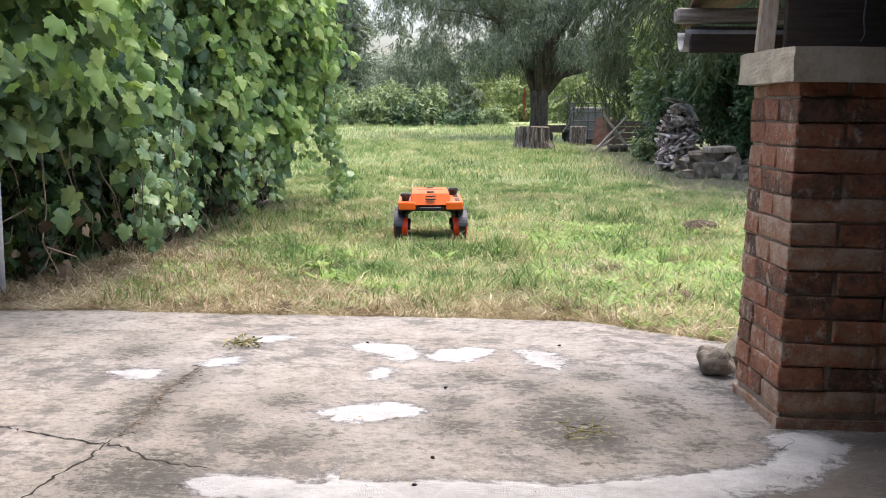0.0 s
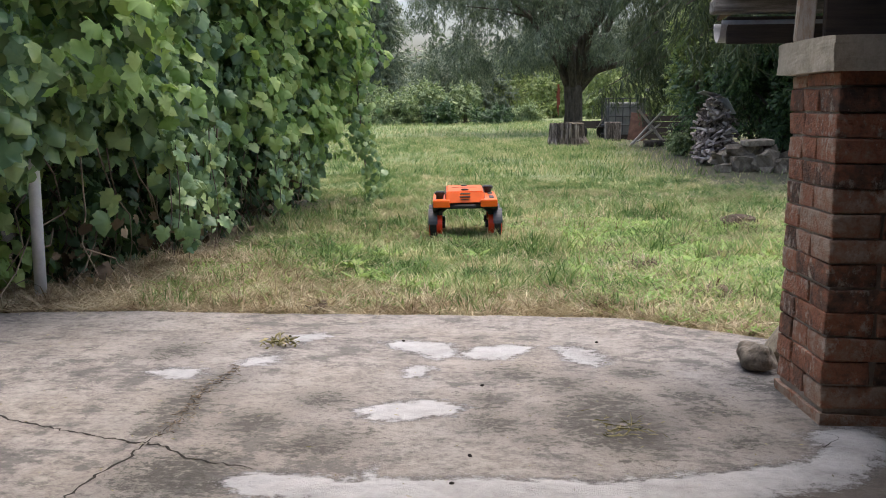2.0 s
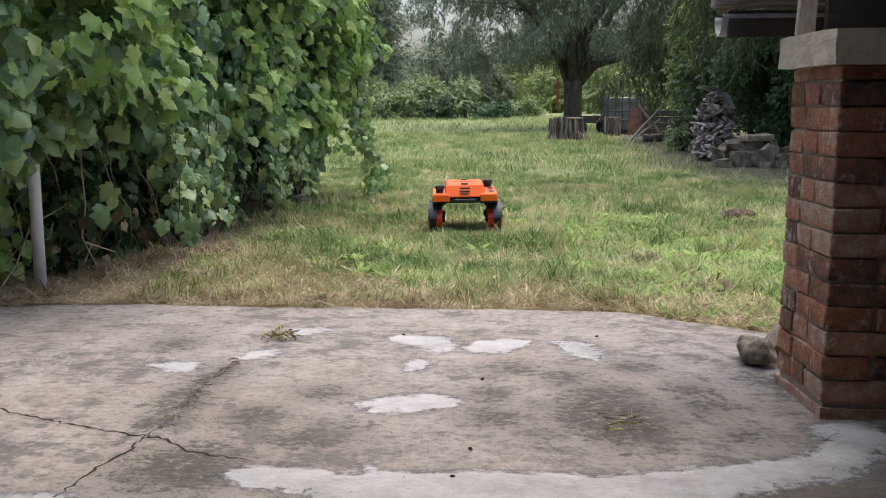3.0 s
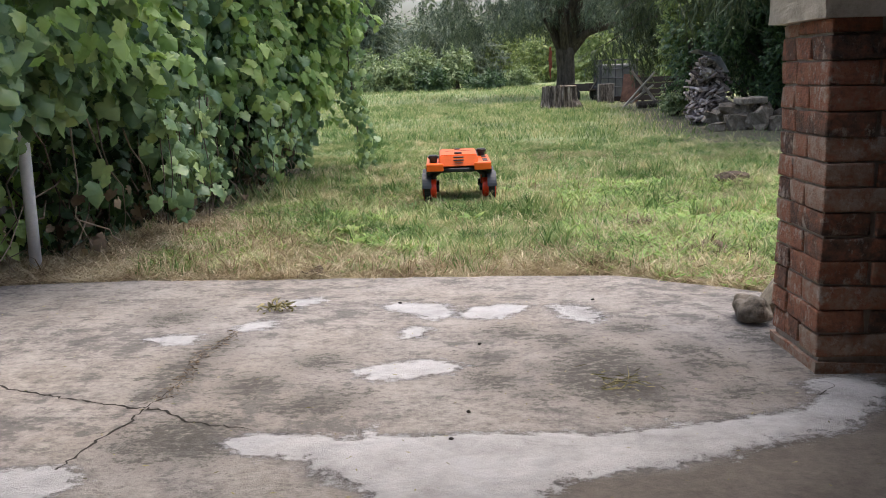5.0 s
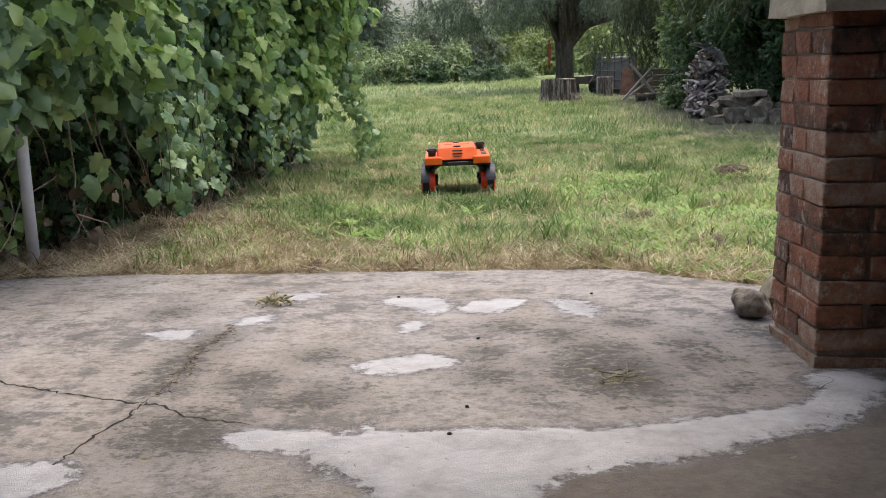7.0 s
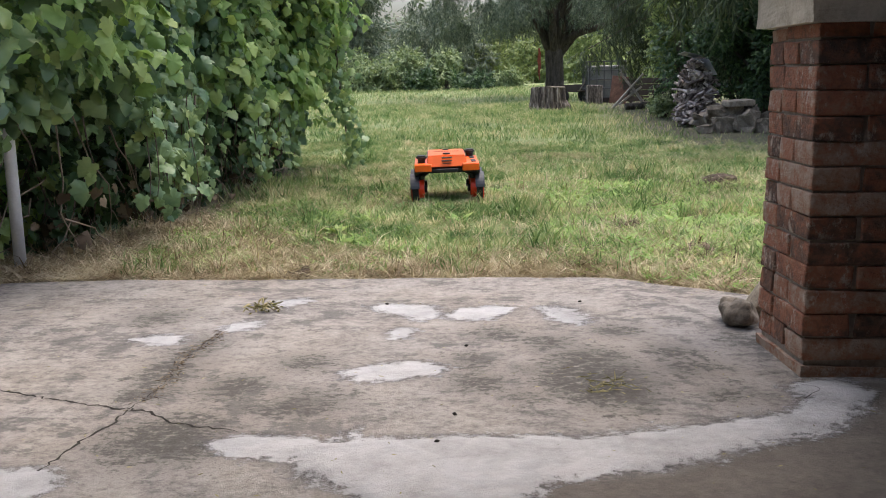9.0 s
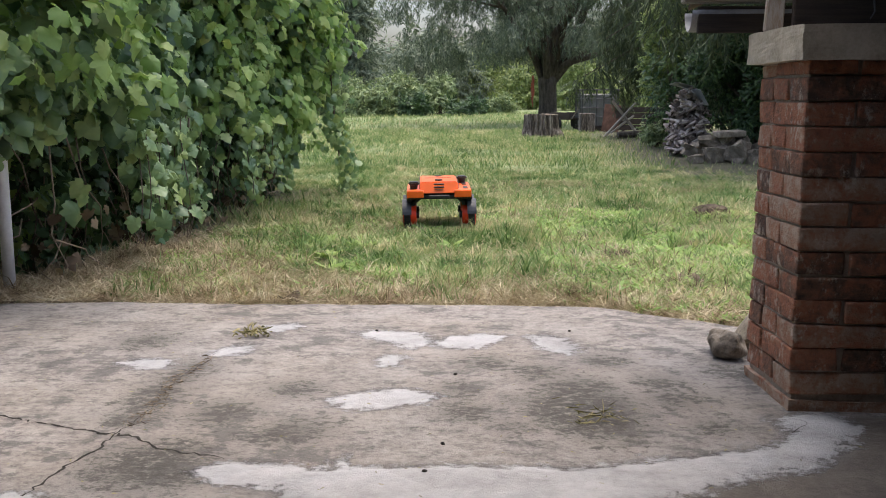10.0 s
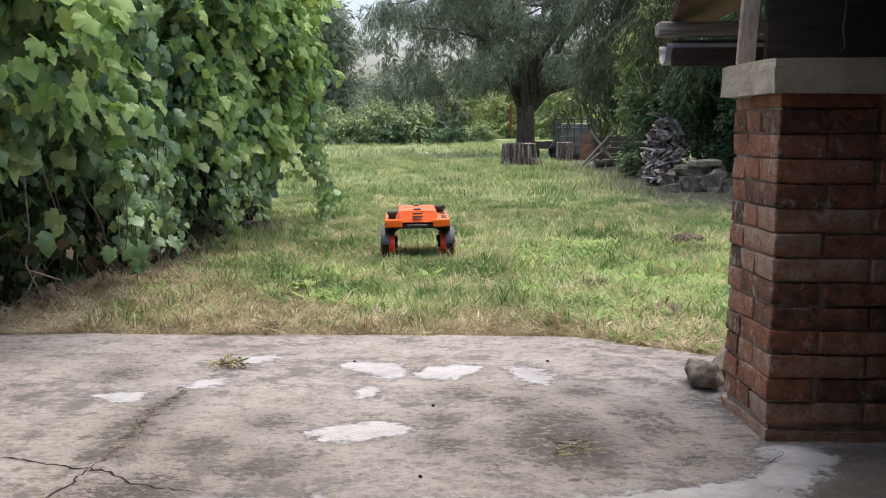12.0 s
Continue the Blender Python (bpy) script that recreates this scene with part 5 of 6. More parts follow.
back_trees = [(-24, 72, 9, 11), (-16.5, 76, 7, 15), (-12.0, 70, 4, 13), (-6.0, 82, 7, 7), (1, 98, 9, 10), (10, 90, 9, 11), (18, 70, 10, 12), (27, 62, 10, 12), (14, 44, 6, 8), (20, 36, 8, 9)]
for i, (x, y, w, h) in enumerate(back_trees):
    shrub("back_tree", "tall hazy grey-green tree behind the garden", (x, y), (w, w, h), M_FAR, 100 + i, 2600, (0.7, 1.4), NARROW, "trees behind the garden", 0.4, 44)
tree_line = np.random.default_rng(77)
cs = np.stack([tree_line.uniform(-90, 90, 260), tree_line.uniform(95, 125, 260), 6.5 * tree_line.random(260)], 1)
wood = thing("far_woods", "line of distant grey-green trees behind the garden", "trees", None, "", "stuff")
crown("leaves", BROAD, M_FAR, wood, cs, tree_line.uniform(1.5, 3.5, 260), 9000, (1.2, 2.6), (0, 0, -0.3), 78)

# ---- stump, tote, sawbuck, woodpile, stones ----


def stump():
    root = thing("tree_stump", "wide grey tree stump with furrowed bark on the lawn", "stump")
    b = bmesh.new()
    seg = 72
    rings = []
    for z, k in ((-0.08, 1.18), (0.06, 1.10), (0.22, 1.02), (0.45, 0.98), (0.56, 0.97)):
        ring = []
        for i in range(seg):
            a = 2 * math.pi * i / seg
            flute = 0.05 * math.sin(a * 19 + 3 * math.sin(3 * a)) + 0.03 * math.sin(a * 31 + 2 * math.cos(5 * a)) + 0.05 * noise.noise(Vector((math.cos(a) * 2, math.sin(a) * 2, z * 0.7)))
            r = 0.45 * k * (1 + flute + (0.18 * max(0, math.cos(a + 0.4)) ** 4 if z < 0.1 else 0))
            ring.append(b.verts.new((math.cos(a) * r, math.sin(a) * r, z + (0.02 * math.sin(2 * a) if z > 0.5 else 0))))
        rings.append(ring)
    for r0, r1 in zip(rings, rings[1:]):
        for i in range(seg):
            b.faces.new((r0[i], r0[(i + 1) % seg], r1[(i + 1) % seg], r1[i]))
    part("bark", b, M_STUMP, root, "grey furrowed bark")
    part("cut_face", cyl(0.43, 0.02, (0, 0, 0.553), "z", 48), M_CUT, root, "weathered saw cut")
    root.matrix_world = pose(1.15, 22.6, 0, 0, 0, 20)


stump()


def tote():
    root = thing("tote_cage", "old square water tank in a steel cage", "tank")
    part("tank", box((0.92, 0.92, 0.86), (0, 0, 0.56), 0.06, None, None, 3), M_TOTE, root, "clouded dark plastic tank")
    part("pallet", box((1.0, 1.0, 0.12), (0, 0, 0.06), 0.01), M_WOOD_DARK, root)
    for k in range(6):
        q = -0.48 + 0.192 * k
        for pts in (((q, -0.5, 0.12), (q, -0.5, 1.1)), ((q, 0.5, 0.12), (q, 0.5, 1.1)), ((-0.5, q, 0.12), (-0.5, q, 1.1)), ((0.5, q, 0.12), (0.5, q, 1.1))):
            part("cage_bar", tube(pts, [0.014, 0.014], 6), M_CAGE, root)
    for z in (0.14, 0.38, 0.62, 0.86, 1.1):
        part("cage_ring", tube([(-0.5, -0.51, z), (0.5, -0.51, z), (0.51, 0.5, z), (-0.5, 0.5, z), (-0.5, -0.51, z)], [0.016] * 5, 6), M_CAGE, root)
    root.matrix_world = pose(3.02, 26.9, 0.0, 0, 0, 6) @ Matrix.Scale(1.12, 4)


tote()
solid("wood_block", box((0.42, 0.35, 0.55), (0, 0, 0.27), 0.02), M_STUMP, "grey upright wood block before the caged tank", "block", pose(2.58, 25.2, 0, 0, 0, 8))
solid("rusty_panel", box((0.5, 0.03, 0.82), (0, 0, 0.40), 0.004), M_RUST, "rust-brown sheet leaning beside the caged tank", "panel", pose(3.28, 25.5, 0, -14, 6, -12))
for k in range(4):
    solid("grey_plank", box((1.5, 0.03, 0.16), (0, 0, 0), 0.004), M_WOOD_DARK, "dark weathered board of a low fence", "plank", pose(4.2, 25.6, 0.12 + 0.17 * k, -4, 0, 4), "fence boards")
for k in range(2):
    solid("fence_stake", box((0.07, 0.07, 1.0), (0, 0, 0.42), 0.006), M_WOOD_DARK, "dark wooden stake of a low fence", "stake", pose(3.7 + 0.95 * k, 25.66, 0, 0, 0, 4), "fence stakes")


def pole(a, c, r, seed):
    a, c = Vector(a), Vector(c)
    b = tube([a, a.lerp(c, 0.5) + Vector((0.01, 0, 0.01)), c], [r, r * 0.95, r * 0.85], 9, None, 0.08, seed)
    return b


def sawbuck():
    root = thing("sawbuck", "crossed grey wooden poles of a sawing trestle", "trestle")
    for k, y in enumerate((0.0, 0.55)):
        part("leg", pole((-0.48, y, -0.02), (0.30, y + 0.02, 0.86), 0.035, k), M_WOOD_GREY, root)
        part("leg", pole((0.42, y - 0.03, -0.02), (-0.30, y + 0.06, 0.90), 0.035, k + 5), M_WOOD_GREY, root)
    part("rail", pole((0.0, -0.08, 0.42), (0.02, 0.70, 0.42), 0.03, 9), M_WOOD_GREY, root)
    part("rail", pole((-0.3, -0.05, 0.1), (0.25, 0.6, 0.52), 0.03, 10), M_WOOD_GREY, root)
    root.matrix_world = pose(3.22, 21.9, 0, 0, 0, -8)


sawbuck()


def hand_cart():
    root = thing("hand_cart", "old dark wooden hand cart beside the trunk", "cart")
    part("tray", box((0.62, 0.9, 0.05), (0, 0, 0.34), 0.008), M_WOOD_DARK, root)
    for sx in (-1, 1):
        part("side_board", box((0.025, 0.9, 0.18), (0.30 * sx, 0, 0.45), 0.005), M_WOOD_DARK, root)
        part("wheel", cyl(0.2, 0.05, (0.36 * sx, 0.1, 0.2), "x", 24, 0.01), M_TYRE, root, "worn black wheel")
        part("handle", tube([(0.22 * sx, -0.45, 0.36), (0.22 * sx, -0.7, 0.6), (0.22 * sx, -0.75, 0.8)], [0.02, 0.02, 0.018], 7), M_WOOD_GREY, root)
    root.matrix_world = pose(2.18, 27.3, 0, 0, 0, 35)


hand_cart()
solid("felled_log", tube([(0, 0, 0.07), (0.5, 0.03, 0.08), (1.0, 0, 0.08)], [0.09, 0.085, 0.08], 12, None, 0.05, 2), M_BARK, "short dark log lying by the trestle", "log", pose(3.0, 21.2, 0, 0, 0, 8))


def hanging_rag():
    b = bmesh.new()
    for i in range(9):
        z = 1.95 - 0.12 * i
        w = 0.07 + 0.05 * math.sin(i * 0.5)
        box((w, 0.05 + 0.02 * (i % 2), 0.125), (0.012 * math.sin(i * 1.7), 0, z), 0.012, b)
    return b


solid("rust_cloth", hanging_rag(), surface("rust_red_cloth", [(0.3, (0.20, 0.05, 0.03)), (0.7, (0.36, 0.10, 0.06))], 12, 80, 0.9), "rust-red cloth strip hung beside the trunk", "cloth", pose(1.15, 30.6, -0.25))


def woodpile():
    root = thing("woodpile", "heap of split grey firewood under scraps of tin", "woodpile")
    g = random.Random(12)
    shapes = []
    for k in range(6):
        b = tube([(0, -0.13, 0), (0.01, 0, 0), (0, 0.13, 0)], [0.020 + 0.002 * k, 0.022 + 0.002 * k, 0.017 + 0.002 * k], 4 + k % 3, None, 0.3, k)
        data = bpy.data.meshes.new("log")
        b.to_mesh(data)
        b.free()
        data.materials.append(M_LOG)
        shapes.append(data)
    part("heap_core", lump((0.56, 0.5, 1.35), (3.42, 14.75, 0.5), 4, 3, 0.2), M_BARK, root)
    for i in range(298):
        u, h = g.random(), g.random()
        top = 0.35 + 0.85 * (1 - abs(u - 0.55) * 1.25)
        z = 0.04 + top * h
        ob = new("log", shapes[g.randrange(6)])
        ob.parent = root
        ob.matrix_world = pose(3.12 + u * 0.60, 14.5 + 0.55 * (1 - h) * g.uniform(-1, 0.4) + 0.2 * g.random(), z, g.uniform(-70, 70), g.uniform(0, 360), g.uniform(-80, 80))
    for k in range(4):
        part("tin_scrap", box((0.34, 0.26, 0.006), (0, 0, 0), 0.001), M_TIN, root, "bent pale tin sheet" if k == 0 else "").matrix_world = pose(3.26 + 0.11 * k, 14.4, 1.20 - 0.07 * k, g.uniform(-30, 10), 12 + 14 * k, g.uniform(-30, 30))


woodpile()
for i, (x, y, z, sx, sy, sz) in enumerate(((3.75, 12.3, 0.05, 0.42, 0.35, 0.30), (4.10, 12.2, 0.06, 0.45, 0.36, 0.34), (3.55, 12.9, 0.14, 0.5, 0.36, 0.22), (4.35, 12.1, 0.05, 0.40, 0.34, 0.26),
                                          (4.0, 12.55, 0.30, 0.34, 0.3, 0.28), (3.75, 12.6, 0.30, 0.46, 0.3, 0.22), (4.22, 12.5, 0.30, 0.3, 0.3, 0.22), (3.5, 12.3, 0.02, 0.26, 0.24, 0.18), (4.6, 12.3, 0.12, 0.4, 0.3, 0.36))):
    solid("field_stone", rough_block((sx * 0.74, sy * 0.74, sz * 0.8), i + 2, 0.2), M_STONE, "grey field stone heaped by the woodpile", "stone", pose(x - 0.36, y, z * 0.82 - 0.05, 9 * math.sin(i), 8 * math.cos(i * 2), 37 * i), "heaped stones")
solid("flat_stone", box((0.42, 0.32, 0.09), (0, 0, 0), 0.02, None, None, 2), M_STONE, "flat pale stone slab on heaped stones", "stone", pose(3.66, 12.45, 0.43, 2, -3, 10))

# ---- lawn ----


def blades(n, xr, yr, tall, keep, seed, lean=0.5):
    g = np.random.default_rng(seed)
    x, y = g.uniform(*xr, n), yr[0] + (yr[1] - yr[0]) * g.random(n)
    ok = keep(x, y, g.random(n)) & (y > edge_y(x) - 0.01)
    x, y = x[ok], y[ok]
    m = len(x)
    a = g.uniform(0, 2 * math.pi, m)
    lean_v = lean * (g.random(m) if lean < 2.0 else 0.3 + 0.7 * g.random(m))
    up = unit(np.stack([np.cos(a) * lean_v, np.sin(a) * lean_v, np.ones(m)], 1))
    side = unit(np.cross(up, np.stack([np.cos(a + 1.2), np.sin(a + 1.2), np.zeros(m)], 1)))
    bend = np.cross(up, side)
    flip = np.where(bend[:, 2:] < 0, -1.0, 1.0) if lean > 1.5 else 1.0
    turn = np.stack([side, bend * flip, up], 2)
    return np.stack([x, y, land(x, y) - 0.004 + (0.022 * g.random(m) if lean > 2.7 else 0)], 1), turn, g.uniform(*tall, m) * (0.65 + 0.7 * smooth_noise(x, y, 1.4, 21))


def lawn(name, n, xr, yr, tall, keep, seed, material, label, lean=0.5, kind=0):
    p, t, s = blades(n, xr, yr, tall, keep, seed, lean)
    return tagged(mesh_object(name, scattered(name, BLADES[kind], p, t, s), material), label, "grass", "", "stuff")


def open_lawn(x, y, u):
    in_hedge = np.where(y < 7.6, np.clip((x + 2.25) / 0.35, 0.10, 1), 1.0)
    thin = 0.35 + 0.65 * np.clip((smooth_noise(x, y, 1.1, 31) - 0.25) * 2.2, 0, 1)
    rim = np.clip((y - edge_y(x)) / 0.35, 0.12, 1)
    spruce_shade = 1 - 0.88 * np.clip((x - 0.9 - 0.03 * y) / 1.4, 0, 1) * np.clip((y - 7.0) / 3.0, 0, 1) * (y < 30)
    return u < in_hedge * thin * rim * spruce_shade


lawn("lawn_grass", 190000, (-2.6, 2.6), (1.5, 5.2), (0.022, 0.065), open_lawn, 1, M_GRASS, "short patchy mown lawn grass", 2.6, 0)
lawn("lawn_grass", 150000, (-3.6, 4.2), (5.0, 11.0), (0.035, 0.085), open_lawn, 2, M_GRASS, "short mown lawn grass", 2.2, 0)
lawn("lawn_grass", 110000, (-9.0, 8.0), (11.0, 27.0), (0.07, 0.14), open_lawn, 3, M_GRASS, "rougher grass towards the stump", 0.7, 1)
lawn("lawn_grass", 50000, (-22.0, 12.0), (27.0, 60.0), (0.12, 0.22), open_lawn, 4, M_GRASS, "far lawn grass before the shrubs", 0.7, 1)


def edge_straw(x, y, u):
    d = y - edge_y(x)
    hedge = (x < -1.2) & (x > -2.75 + 0.3 * (y - 2.2)) & (y < 3.4 - 0.9 * (x + 1.2))
    return (u < np.clip(1.2 - d / (0.35 + 0.45 * smooth_noise(x, y * 0, 1.3, 46) + 0.25 * (x < -0.5)), 0, 1)) | (hedge & (u < 0.9 * smooth_noise(x, y, 2.5, 44) + 0.3 * smooth_noise(x, y, 7.0, 45))) | ((u < 0.10) & (smooth_noise(x, y, 1.7, 33) > 0.5))


lawn("dry_clippings", 190000, (-3.4, 2.2), (1.5, 4.5), (0.02, 0.06), edge_straw, 5, M_STRAW, "dry straw-coloured mown clippings along the concrete", 3.2, 3)
lawn("dry_clippings", 150000, (-3.0, 3.4), (2.2, 9.0), (0.02, 0.065), lambda x, y, u: (u < 1.6 * (smooth_noise(x, y, 2.1, 41) - 0.36) + 1.0 * (smooth_noise(x, y, 6.0, 42) - 0.5)) & (x > -1.9), 6, M_STRAW, "pale dry clippings strewn over the lawn", 3.0, 3)
lawn("dry_clippings", 9000, (-3.4, 2.2), (1.5, 4.6), (0.04, 0.10), edge_straw, 15, M_STRAW, "longer dry stalks lying along the concrete", 3.2, 4)
lawn("tall_tuft", 22000, (-2.2, 2.4), (2.2, 7.0), (0.07, 0.16), lambda x, y, u: smooth_noise(x, y, 2.7, 51) + 0.3 * smooth_noise(x, y, 9, 52) > 0.92, 7, M_GRASS, "longer green grass tufts left standing", 1.0, 0)


def clumped(name, n, per, xr, yr, tall, spread, lean, keep, seed, material, label, kinds=(0, 3, 4)):
    """Blades gathered in tufts or wisps, so that the sward is lumpy and throws small shadows."""
    h = np.random.default_rng(seed)
    cx, cy = h.uniform(*xr, n), h.uniform(*yr, n)
    ok = keep(cx, cy, h.random(n)) & (cy > edge_y(cx) + 0.005)
    cx, cy = cx[ok], cy[ok]
    grown = h.uniform(0.55, 1.25, len(cx))
    size = np.repeat(grown, per)
    m = len(cx) * per
    a = h.uniform(0, 2 * math.pi, m)
    off = spread * np.abs(h.normal(size=m)) * size
    x, y = np.repeat(cx, per) + np.cos(a) * off, np.repeat(cy, per) + np.sin(a) * off
    tilt = lean * h.random(m)
    a = a + 0.5 * h.normal(size=m)
    up = unit(np.stack([np.cos(a) * tilt, np.sin(a) * tilt, np.ones(m)], 1))
    side = unit(np.stack([-np.sin(a), np.cos(a), 0.25 * h.normal(size=m)], 1))
    bend = np.cross(up, side)
    bend = np.where((bend[:, 0] * np.cos(a) + bend[:, 1] * np.sin(a) < 0)[:, None], -bend, bend)
    turn = np.stack([side, bend, up], 2)
    place = np.stack([x, y, land(x, y) - 0.004 + (0.03 * h.random(m) * size if lean > 2.5 else 0)], 1)
    length = h.uniform(*tall, m) * size
    vs, ts, base = [], [], 0
    for i, kd in enumerate(kinds):
        q = np.arange(m) % len(kinds) == i
        lv, lt = BLADES[kd]
        v = np.einsum("nij,nkj->nki", turn[q], lv[None] * length[q][:, None, None]) + place[q][:, None, :]
        ts.append((lt[None] + (np.arange(q.sum()) * len(lv))[:, None, None] + base).reshape(-1, 3))
        base += v.shape[0] * v.shape[1]
        vs.append(v.reshape(-1, 3))
    return tagged(mesh_object(name, raw_mesh(name, np.concatenate(vs), np.concatenate(ts)), material), label, "grass", "", "stuff")


def sward(x, y, u):
    """Tufts thick on the lawn, thin in the worn middle and under the hedge."""
    shade = np.clip((x - 0.9 - 0.03 * y) / 1.4, 0, 1) * np.clip((y - 7.0) / 3.0, 0, 1)
    return (u < (0.25 + 1.1 * (smooth_noise(x, y, 1.8, 71) - 0.3)) * (1 - 0.85 * shade)) & (x > -1.95 + 0.1 * smooth_noise(x, y, 3, 72)) & (y > edge_y(x) + 0.10)


clumped("grass_tuft", 5200, 12, (-2.0, 2.3), (2.1, 5.2), (0.05, 0.11), 0.022, 1.3, sward, 81, M_GRASS, "uneven green grass tufts on the mown lawn")
clumped("grass_tuft", 6000, 10, (-2.2, 3.8), (5.0, 11.0), (0.06, 0.14), 0.03, 1.3, sward, 82, M_GRASS, "uneven green grass tufts on the mown lawn")
clumped("straw_wisp", 7500, 12, (-3.3, 2.2), (1.5, 4.2), (0.05, 0.12), 0.03, 4.5, edge_straw, 83, M_STRAW, "tangled tan hay raked along the concrete", (2, 2, 3))
clumped("straw_wisp", 4000, 10, (-1.9, 2.8), (2.3, 8.0), (0.05, 0.11), 0.035, 4.5, lambda x, y, u: u < 1.6 * (smooth_noise(x, y, 1.5, 75) - 0.36), 84, M_STRAW, "pale patches of dry mown grass in the lawn", (2, 3))


def torn(x, y, u):
    """Spots where the sward has been rooted up."""
    d = np.full(x.shape, 9.0)
    for cx, cy, r in ((1.16, 2.62, 0.20), (0.90, 3.60, 0.16), (1.50, 4.20, 0.16), (1.02, 3.05, 0.12), (1.75, 5.40, 0.30), (0.72, 4.35, 0.14), (-0.88, 2.26, 0.08), (1.35, 3.40, 0.12)):
        d = np.minimum(d, np.hypot(x - cx, (y - cy) * 0.8) / r)
    return u < np.clip(1.3 - d, 0, 1)


clumped("torn_thatch", 9000, 8, (-1.0, 2.2), (2.15, 5.8), (0.04, 0.09), 0.025, 4.0, torn, 85, M_DEAD, "brown matted thatch round rooted-up earth", (2, 3, 4))


def rosette(seed, n, length, material):
    g = np.random.default_rng(seed)
    a = np.arange(n) * 2.4
    lift = g.uniform(0.25, 1.1, n)
    tip = np.stack([np.cos(a), np.sin(a), lift], 1)
    r = frames_from(tip, np.stack([-np.cos(a) * 0.6, -np.sin(a) * 0.6, np.ones(n)], 1))
    data = scattered("weed", plain_leaf(0.42, 0.3), np.zeros((n, 3)), r, g.uniform(0.6, 1.0, n) * length)
    one = bmesh.new()
    one.from_mesh(data)
    bmesh.ops.remove_doubles(one, verts=one.verts[:], dist=0.0015)
    one.to_mesh(data)
    one.free()
    data.materials.append(material)
    return data


def broad_tuft(n, region, seed, want):
    """Low broad-leaved plants among the grass."""
    h = np.random.default_rng(seed)
    x, y = h.uniform(*region[0], n), h.uniform(*region[1], n)
    ok = (y > edge_y(x) + 0.06) & (0.6 * smooth_noise(x, y, 2.2, 61) + 0.6 * smooth_noise(x, y, 8, 62) + 0.3 * h.random(n) > want)
    x, y = x[ok], y[ok]
    m = 4
    px, py = np.repeat(x, m) + 0.012 * h.normal(size=len(x) * m), np.repeat(y, m) + 0.012 * h.normal(size=len(x) * m)
    a = h.uniform(0, 2 * math.pi, len(px))
    tip = np.stack([np.cos(a), np.sin(a), h.uniform(0.2, 1.6, len(px))], 1)
    nrm = np.stack([-np.cos(a) * 0.6, -np.sin(a) * 0.6 - 0.3, np.ones(len(px))], 1)
    return scattered("broadleaf_patch", plain_leaf(0.30, 0.3), np.stack([px, py, land(px, py) - 0.004], 1), frames_from(tip, nrm), h.uniform(0.03, 0.085, len(px)))


tagged(mesh_object("broadleaf_patch", broad_tuft(8500, ((0.45, 2.5), (1.7, 5.8)), 1, 0.60), M_WEED), "patch of bright green broad-leaved weeds", "weeds", "", "stuff")
tagged(mesh_object("broadleaf_patch", broad_tuft(3000, ((-1.95, -0.3), (2.3, 5.0)), 2, 0.88), M_WEED), "sparse green broad-leaved weeds by the hedge", "weeds", "", "stuff")
for i, (x, y, r, h) in enumerate(((1.85, 5.45, 0.30, 0.10), (1.62, 5.6, 0.18, 0.07), (1.18, 2.62, 0.16, 0.06), (0.92, 3.6, 0.15, 0.06), (1.02, 2.45, 0.10, 0.04), (-0.88, 2.24, 0.09, 0.06), (1.5, 4.2, 0.14, 0.05))):
    solid("soil_clod", lump((r, r * 0.7, h), (0, 0, 0), i + 5, 3, 0.3), M_SOIL, "dark clod of dug-up earth in the lawn", "soil", pose(x, y, float(land(np.array(x), np.array(y))) + h * 0.05, 0, 0, 40 * i), "earth clods")
weed_kinds = [rosette(s, 6 + s, 0.055 + 0.010 * s, M_WEED) for s in range(5)]
g = random.Random(3)
spots = [(g.uniform(0.55, 1.9), g.uniform(1.9, 4.6)) for _ in range(110)] + [(g.uniform(-1.9, -0.6), g.uniform(2.5, 4.2)) for _ in range(50)] + [(g.uniform(-0.6, 0.6), g.uniform(2.4, 6.0)) for _ in range(26)]
for i, (x, y) in enumerate(spots):
    if y < float(edge_y(x)) + 0.05:
        continue
    ob = tagged(new("weed", weed_kinds[i % 5]), "fresh green broad-leaved weed in the lawn", "weed", "lawn weeds")
    ob.matrix_world = pose(x, y, float(land(np.array(x), np.array(y))) - 0.004, 0, 0, g.uniform(0, 360)) @ Matrix.Scale(g.uniform(0.8, 1.5), 4)

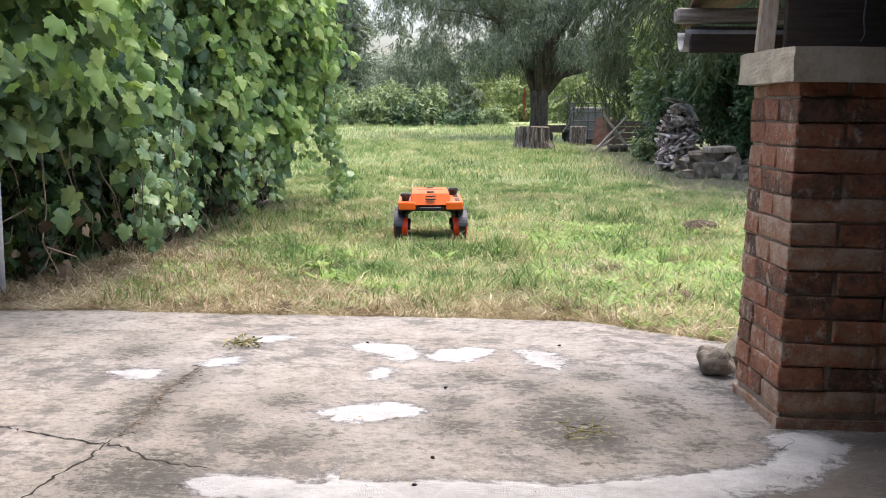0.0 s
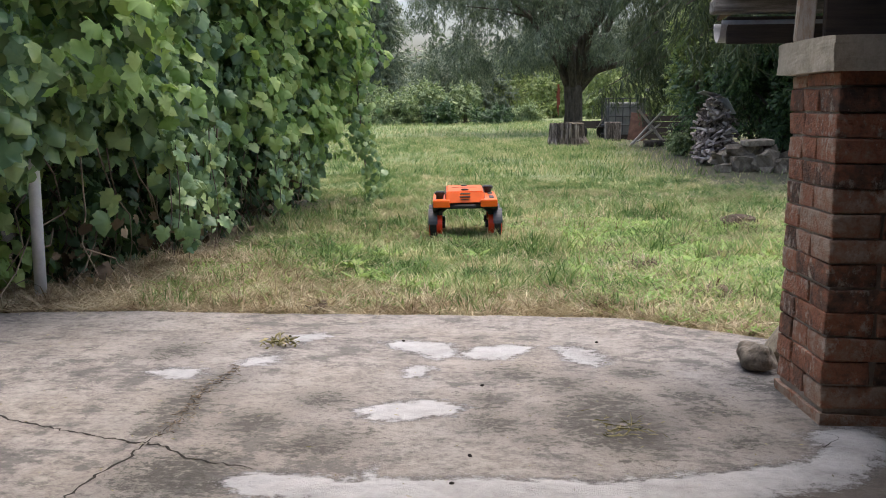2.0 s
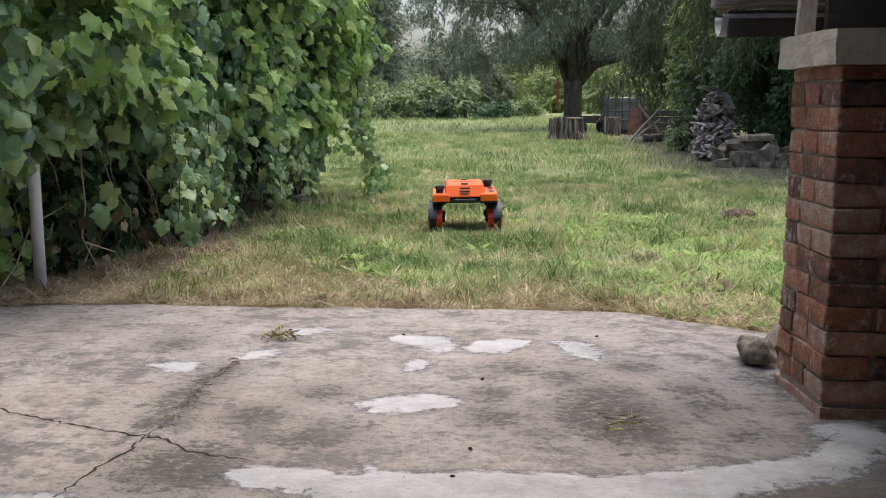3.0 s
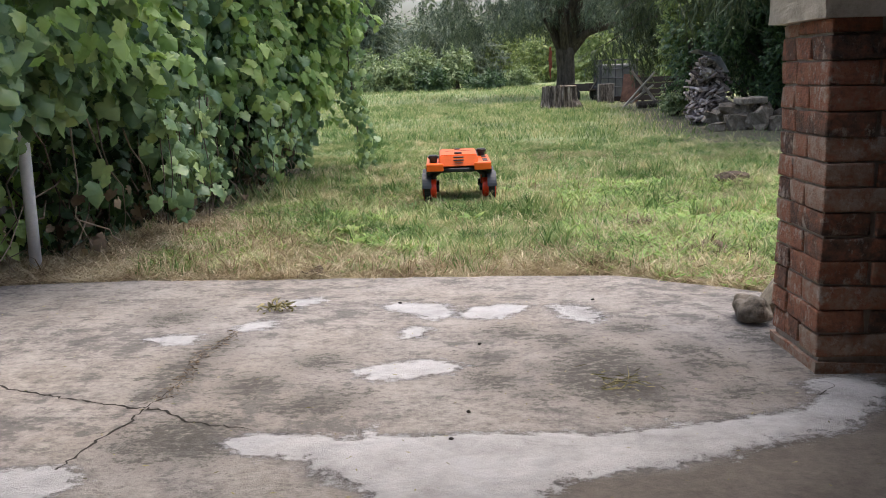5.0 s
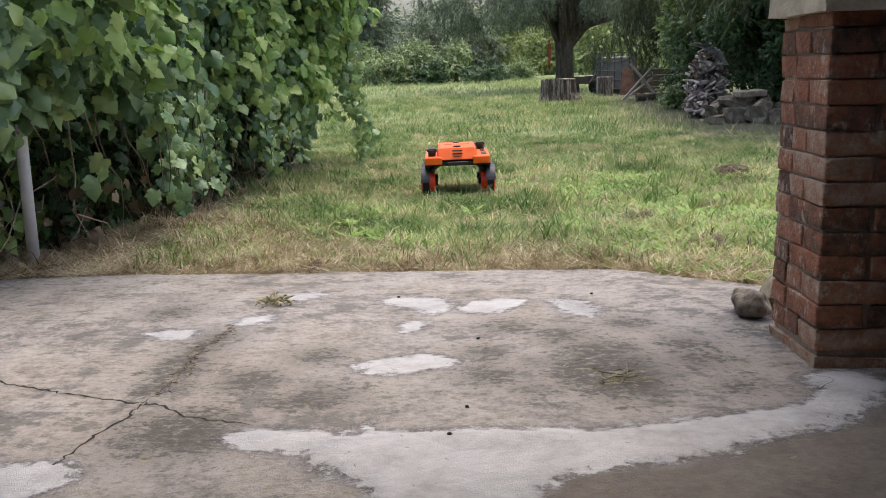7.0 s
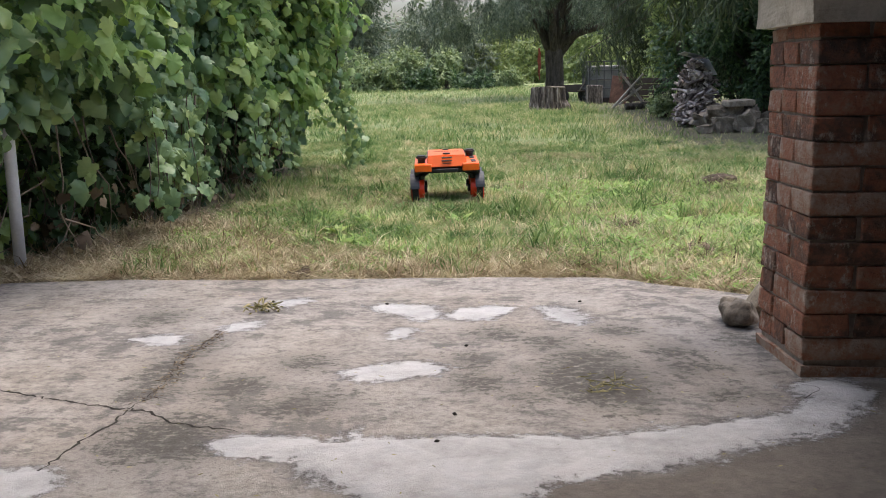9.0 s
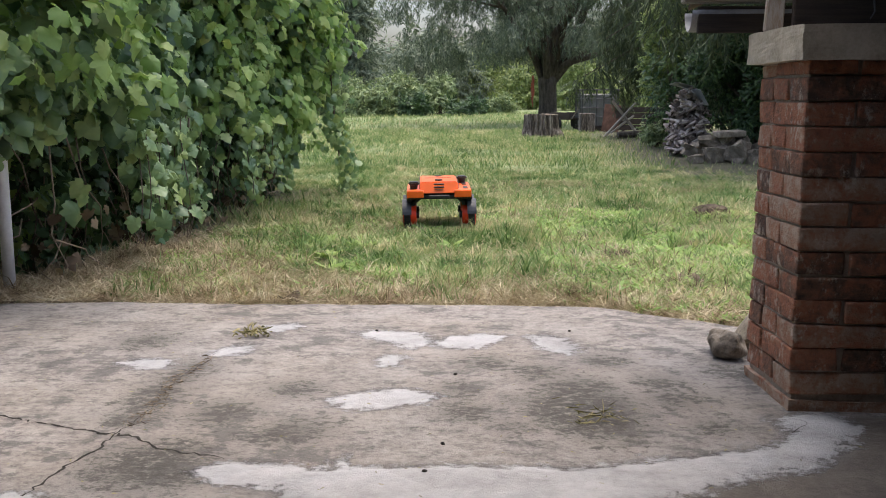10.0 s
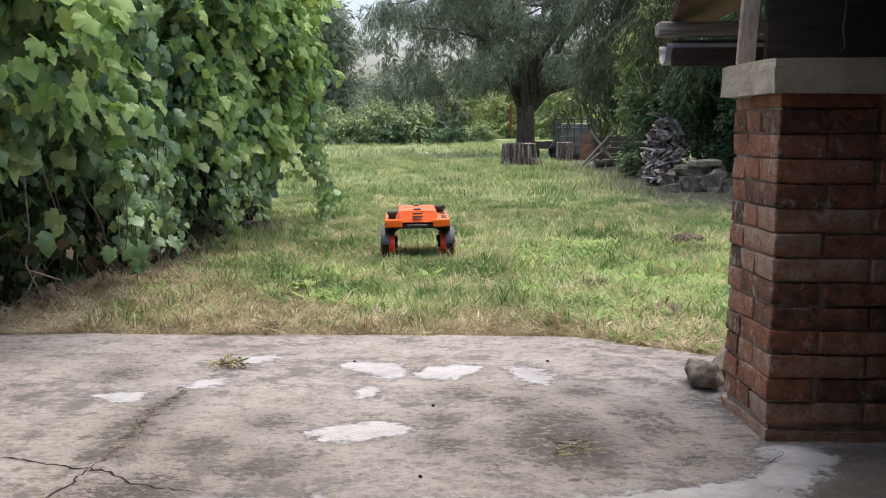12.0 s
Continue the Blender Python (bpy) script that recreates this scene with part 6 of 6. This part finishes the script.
# ---- small litter on the concrete ----
weed_clump = scattered("plucked_weed", plain_leaf(0.25, 0.5), np.stack([rng.normal(size=60) * 0.035, rng.normal(size=60) * 0.025, 0.010 + 0.022 * rng.random(60)], 1),
                       frames_from(rng.normal(size=(60, 3)) * np.array([1, 1, 0.5]), rng.normal(size=(60, 3)) + np.array([0, 0, 1])), rng.uniform(0.02, 0.045, 60))
tagged(mesh_object("plucked_weed", weed_clump, M_WITHER), "withered yellow-green weed tuft lying on concrete", "weed", "", "stuff").matrix_world = pose(-0.88, 1.50, 0.0)
hay = scattered("hay_wisp", plain_leaf(0.05, 0.1), np.stack([rng.normal(size=90) * 0.05, rng.normal(size=90) * 0.05, 0.008 + 0.012 * rng.random(90)], 1),
                frames_from(rng.normal(size=(90, 3)) * np.array([1, 1, 0.1]), rng.normal(size=(90, 3))), rng.uniform(0.02, 0.06, 90))
tagged(mesh_object("hay_wisp", hay, M_WITHER), "wisp of dry hay on a stained spot of concrete", "hay", "", "stuff").matrix_world = pose(0.46, 0.56, 0.0)
for i, (x, y) in enumerate(((0.0, 0.305), (0.454, 1.636), (-0.036, 0.103), (0.0, 0.985), (-0.37, 1.60))):
    solid("pebble", lump((0.015, 0.013, 0.011), (0, 0, 0.004), i, 1, 0.3), M_DIRT, "small dark crumb of soil on concrete", "pebble", pose(x, y, 0.002), "crumbs")
litter = np.random.default_rng(9)
k = 420
lx, ly = litter.uniform(-2.2, 1.6, k), litter.uniform(-0.6, 2.1, k)
ok = ly < edge_y(lx) - 0.03
lp = np.stack([lx, ly, patio_height(lx, ly) + 0.002], 1)[ok]
k = len(lp)
lr = frames_from(litter.normal(size=(k, 3)) * np.array([1, 1, 0.06]), np.array([0, 0, 1.0]) + 0.2 * litter.normal(size=(k, 3)))
tagged(mesh_object("leaf_litter", scattered("leaf_litter", plain_leaf(0.22, 0.1), lp, lr, litter.uniform(0.008, 0.022, k)), M_WITHER), "scattered dry grass bits on concrete", "litter", "", "stuff")

k = 260
u = litter.random(k)
cp = np.stack([-0.975 + 0.02 * np.sin(9 * u) + 0.016 * litter.normal(size=k), 0.36 + 0.82 * u ** 0.8, 0.003 + 0.008 * litter.random(k)], 1)
cr = frames_from(litter.normal(size=(k, 3)) * np.array([0.6, 1, 0.15]), litter.normal(size=(k, 3)) + np.array([0, 0, 1.0]))
tagged(mesh_object("crack_hay", scattered("crack_hay", plain_leaf(0.12, 0.1), cp, cr, litter.uniform(0.010, 0.032, k)), M_DEAD), "dry grass caught along a crack in the concrete", "hay", "", "stuff")
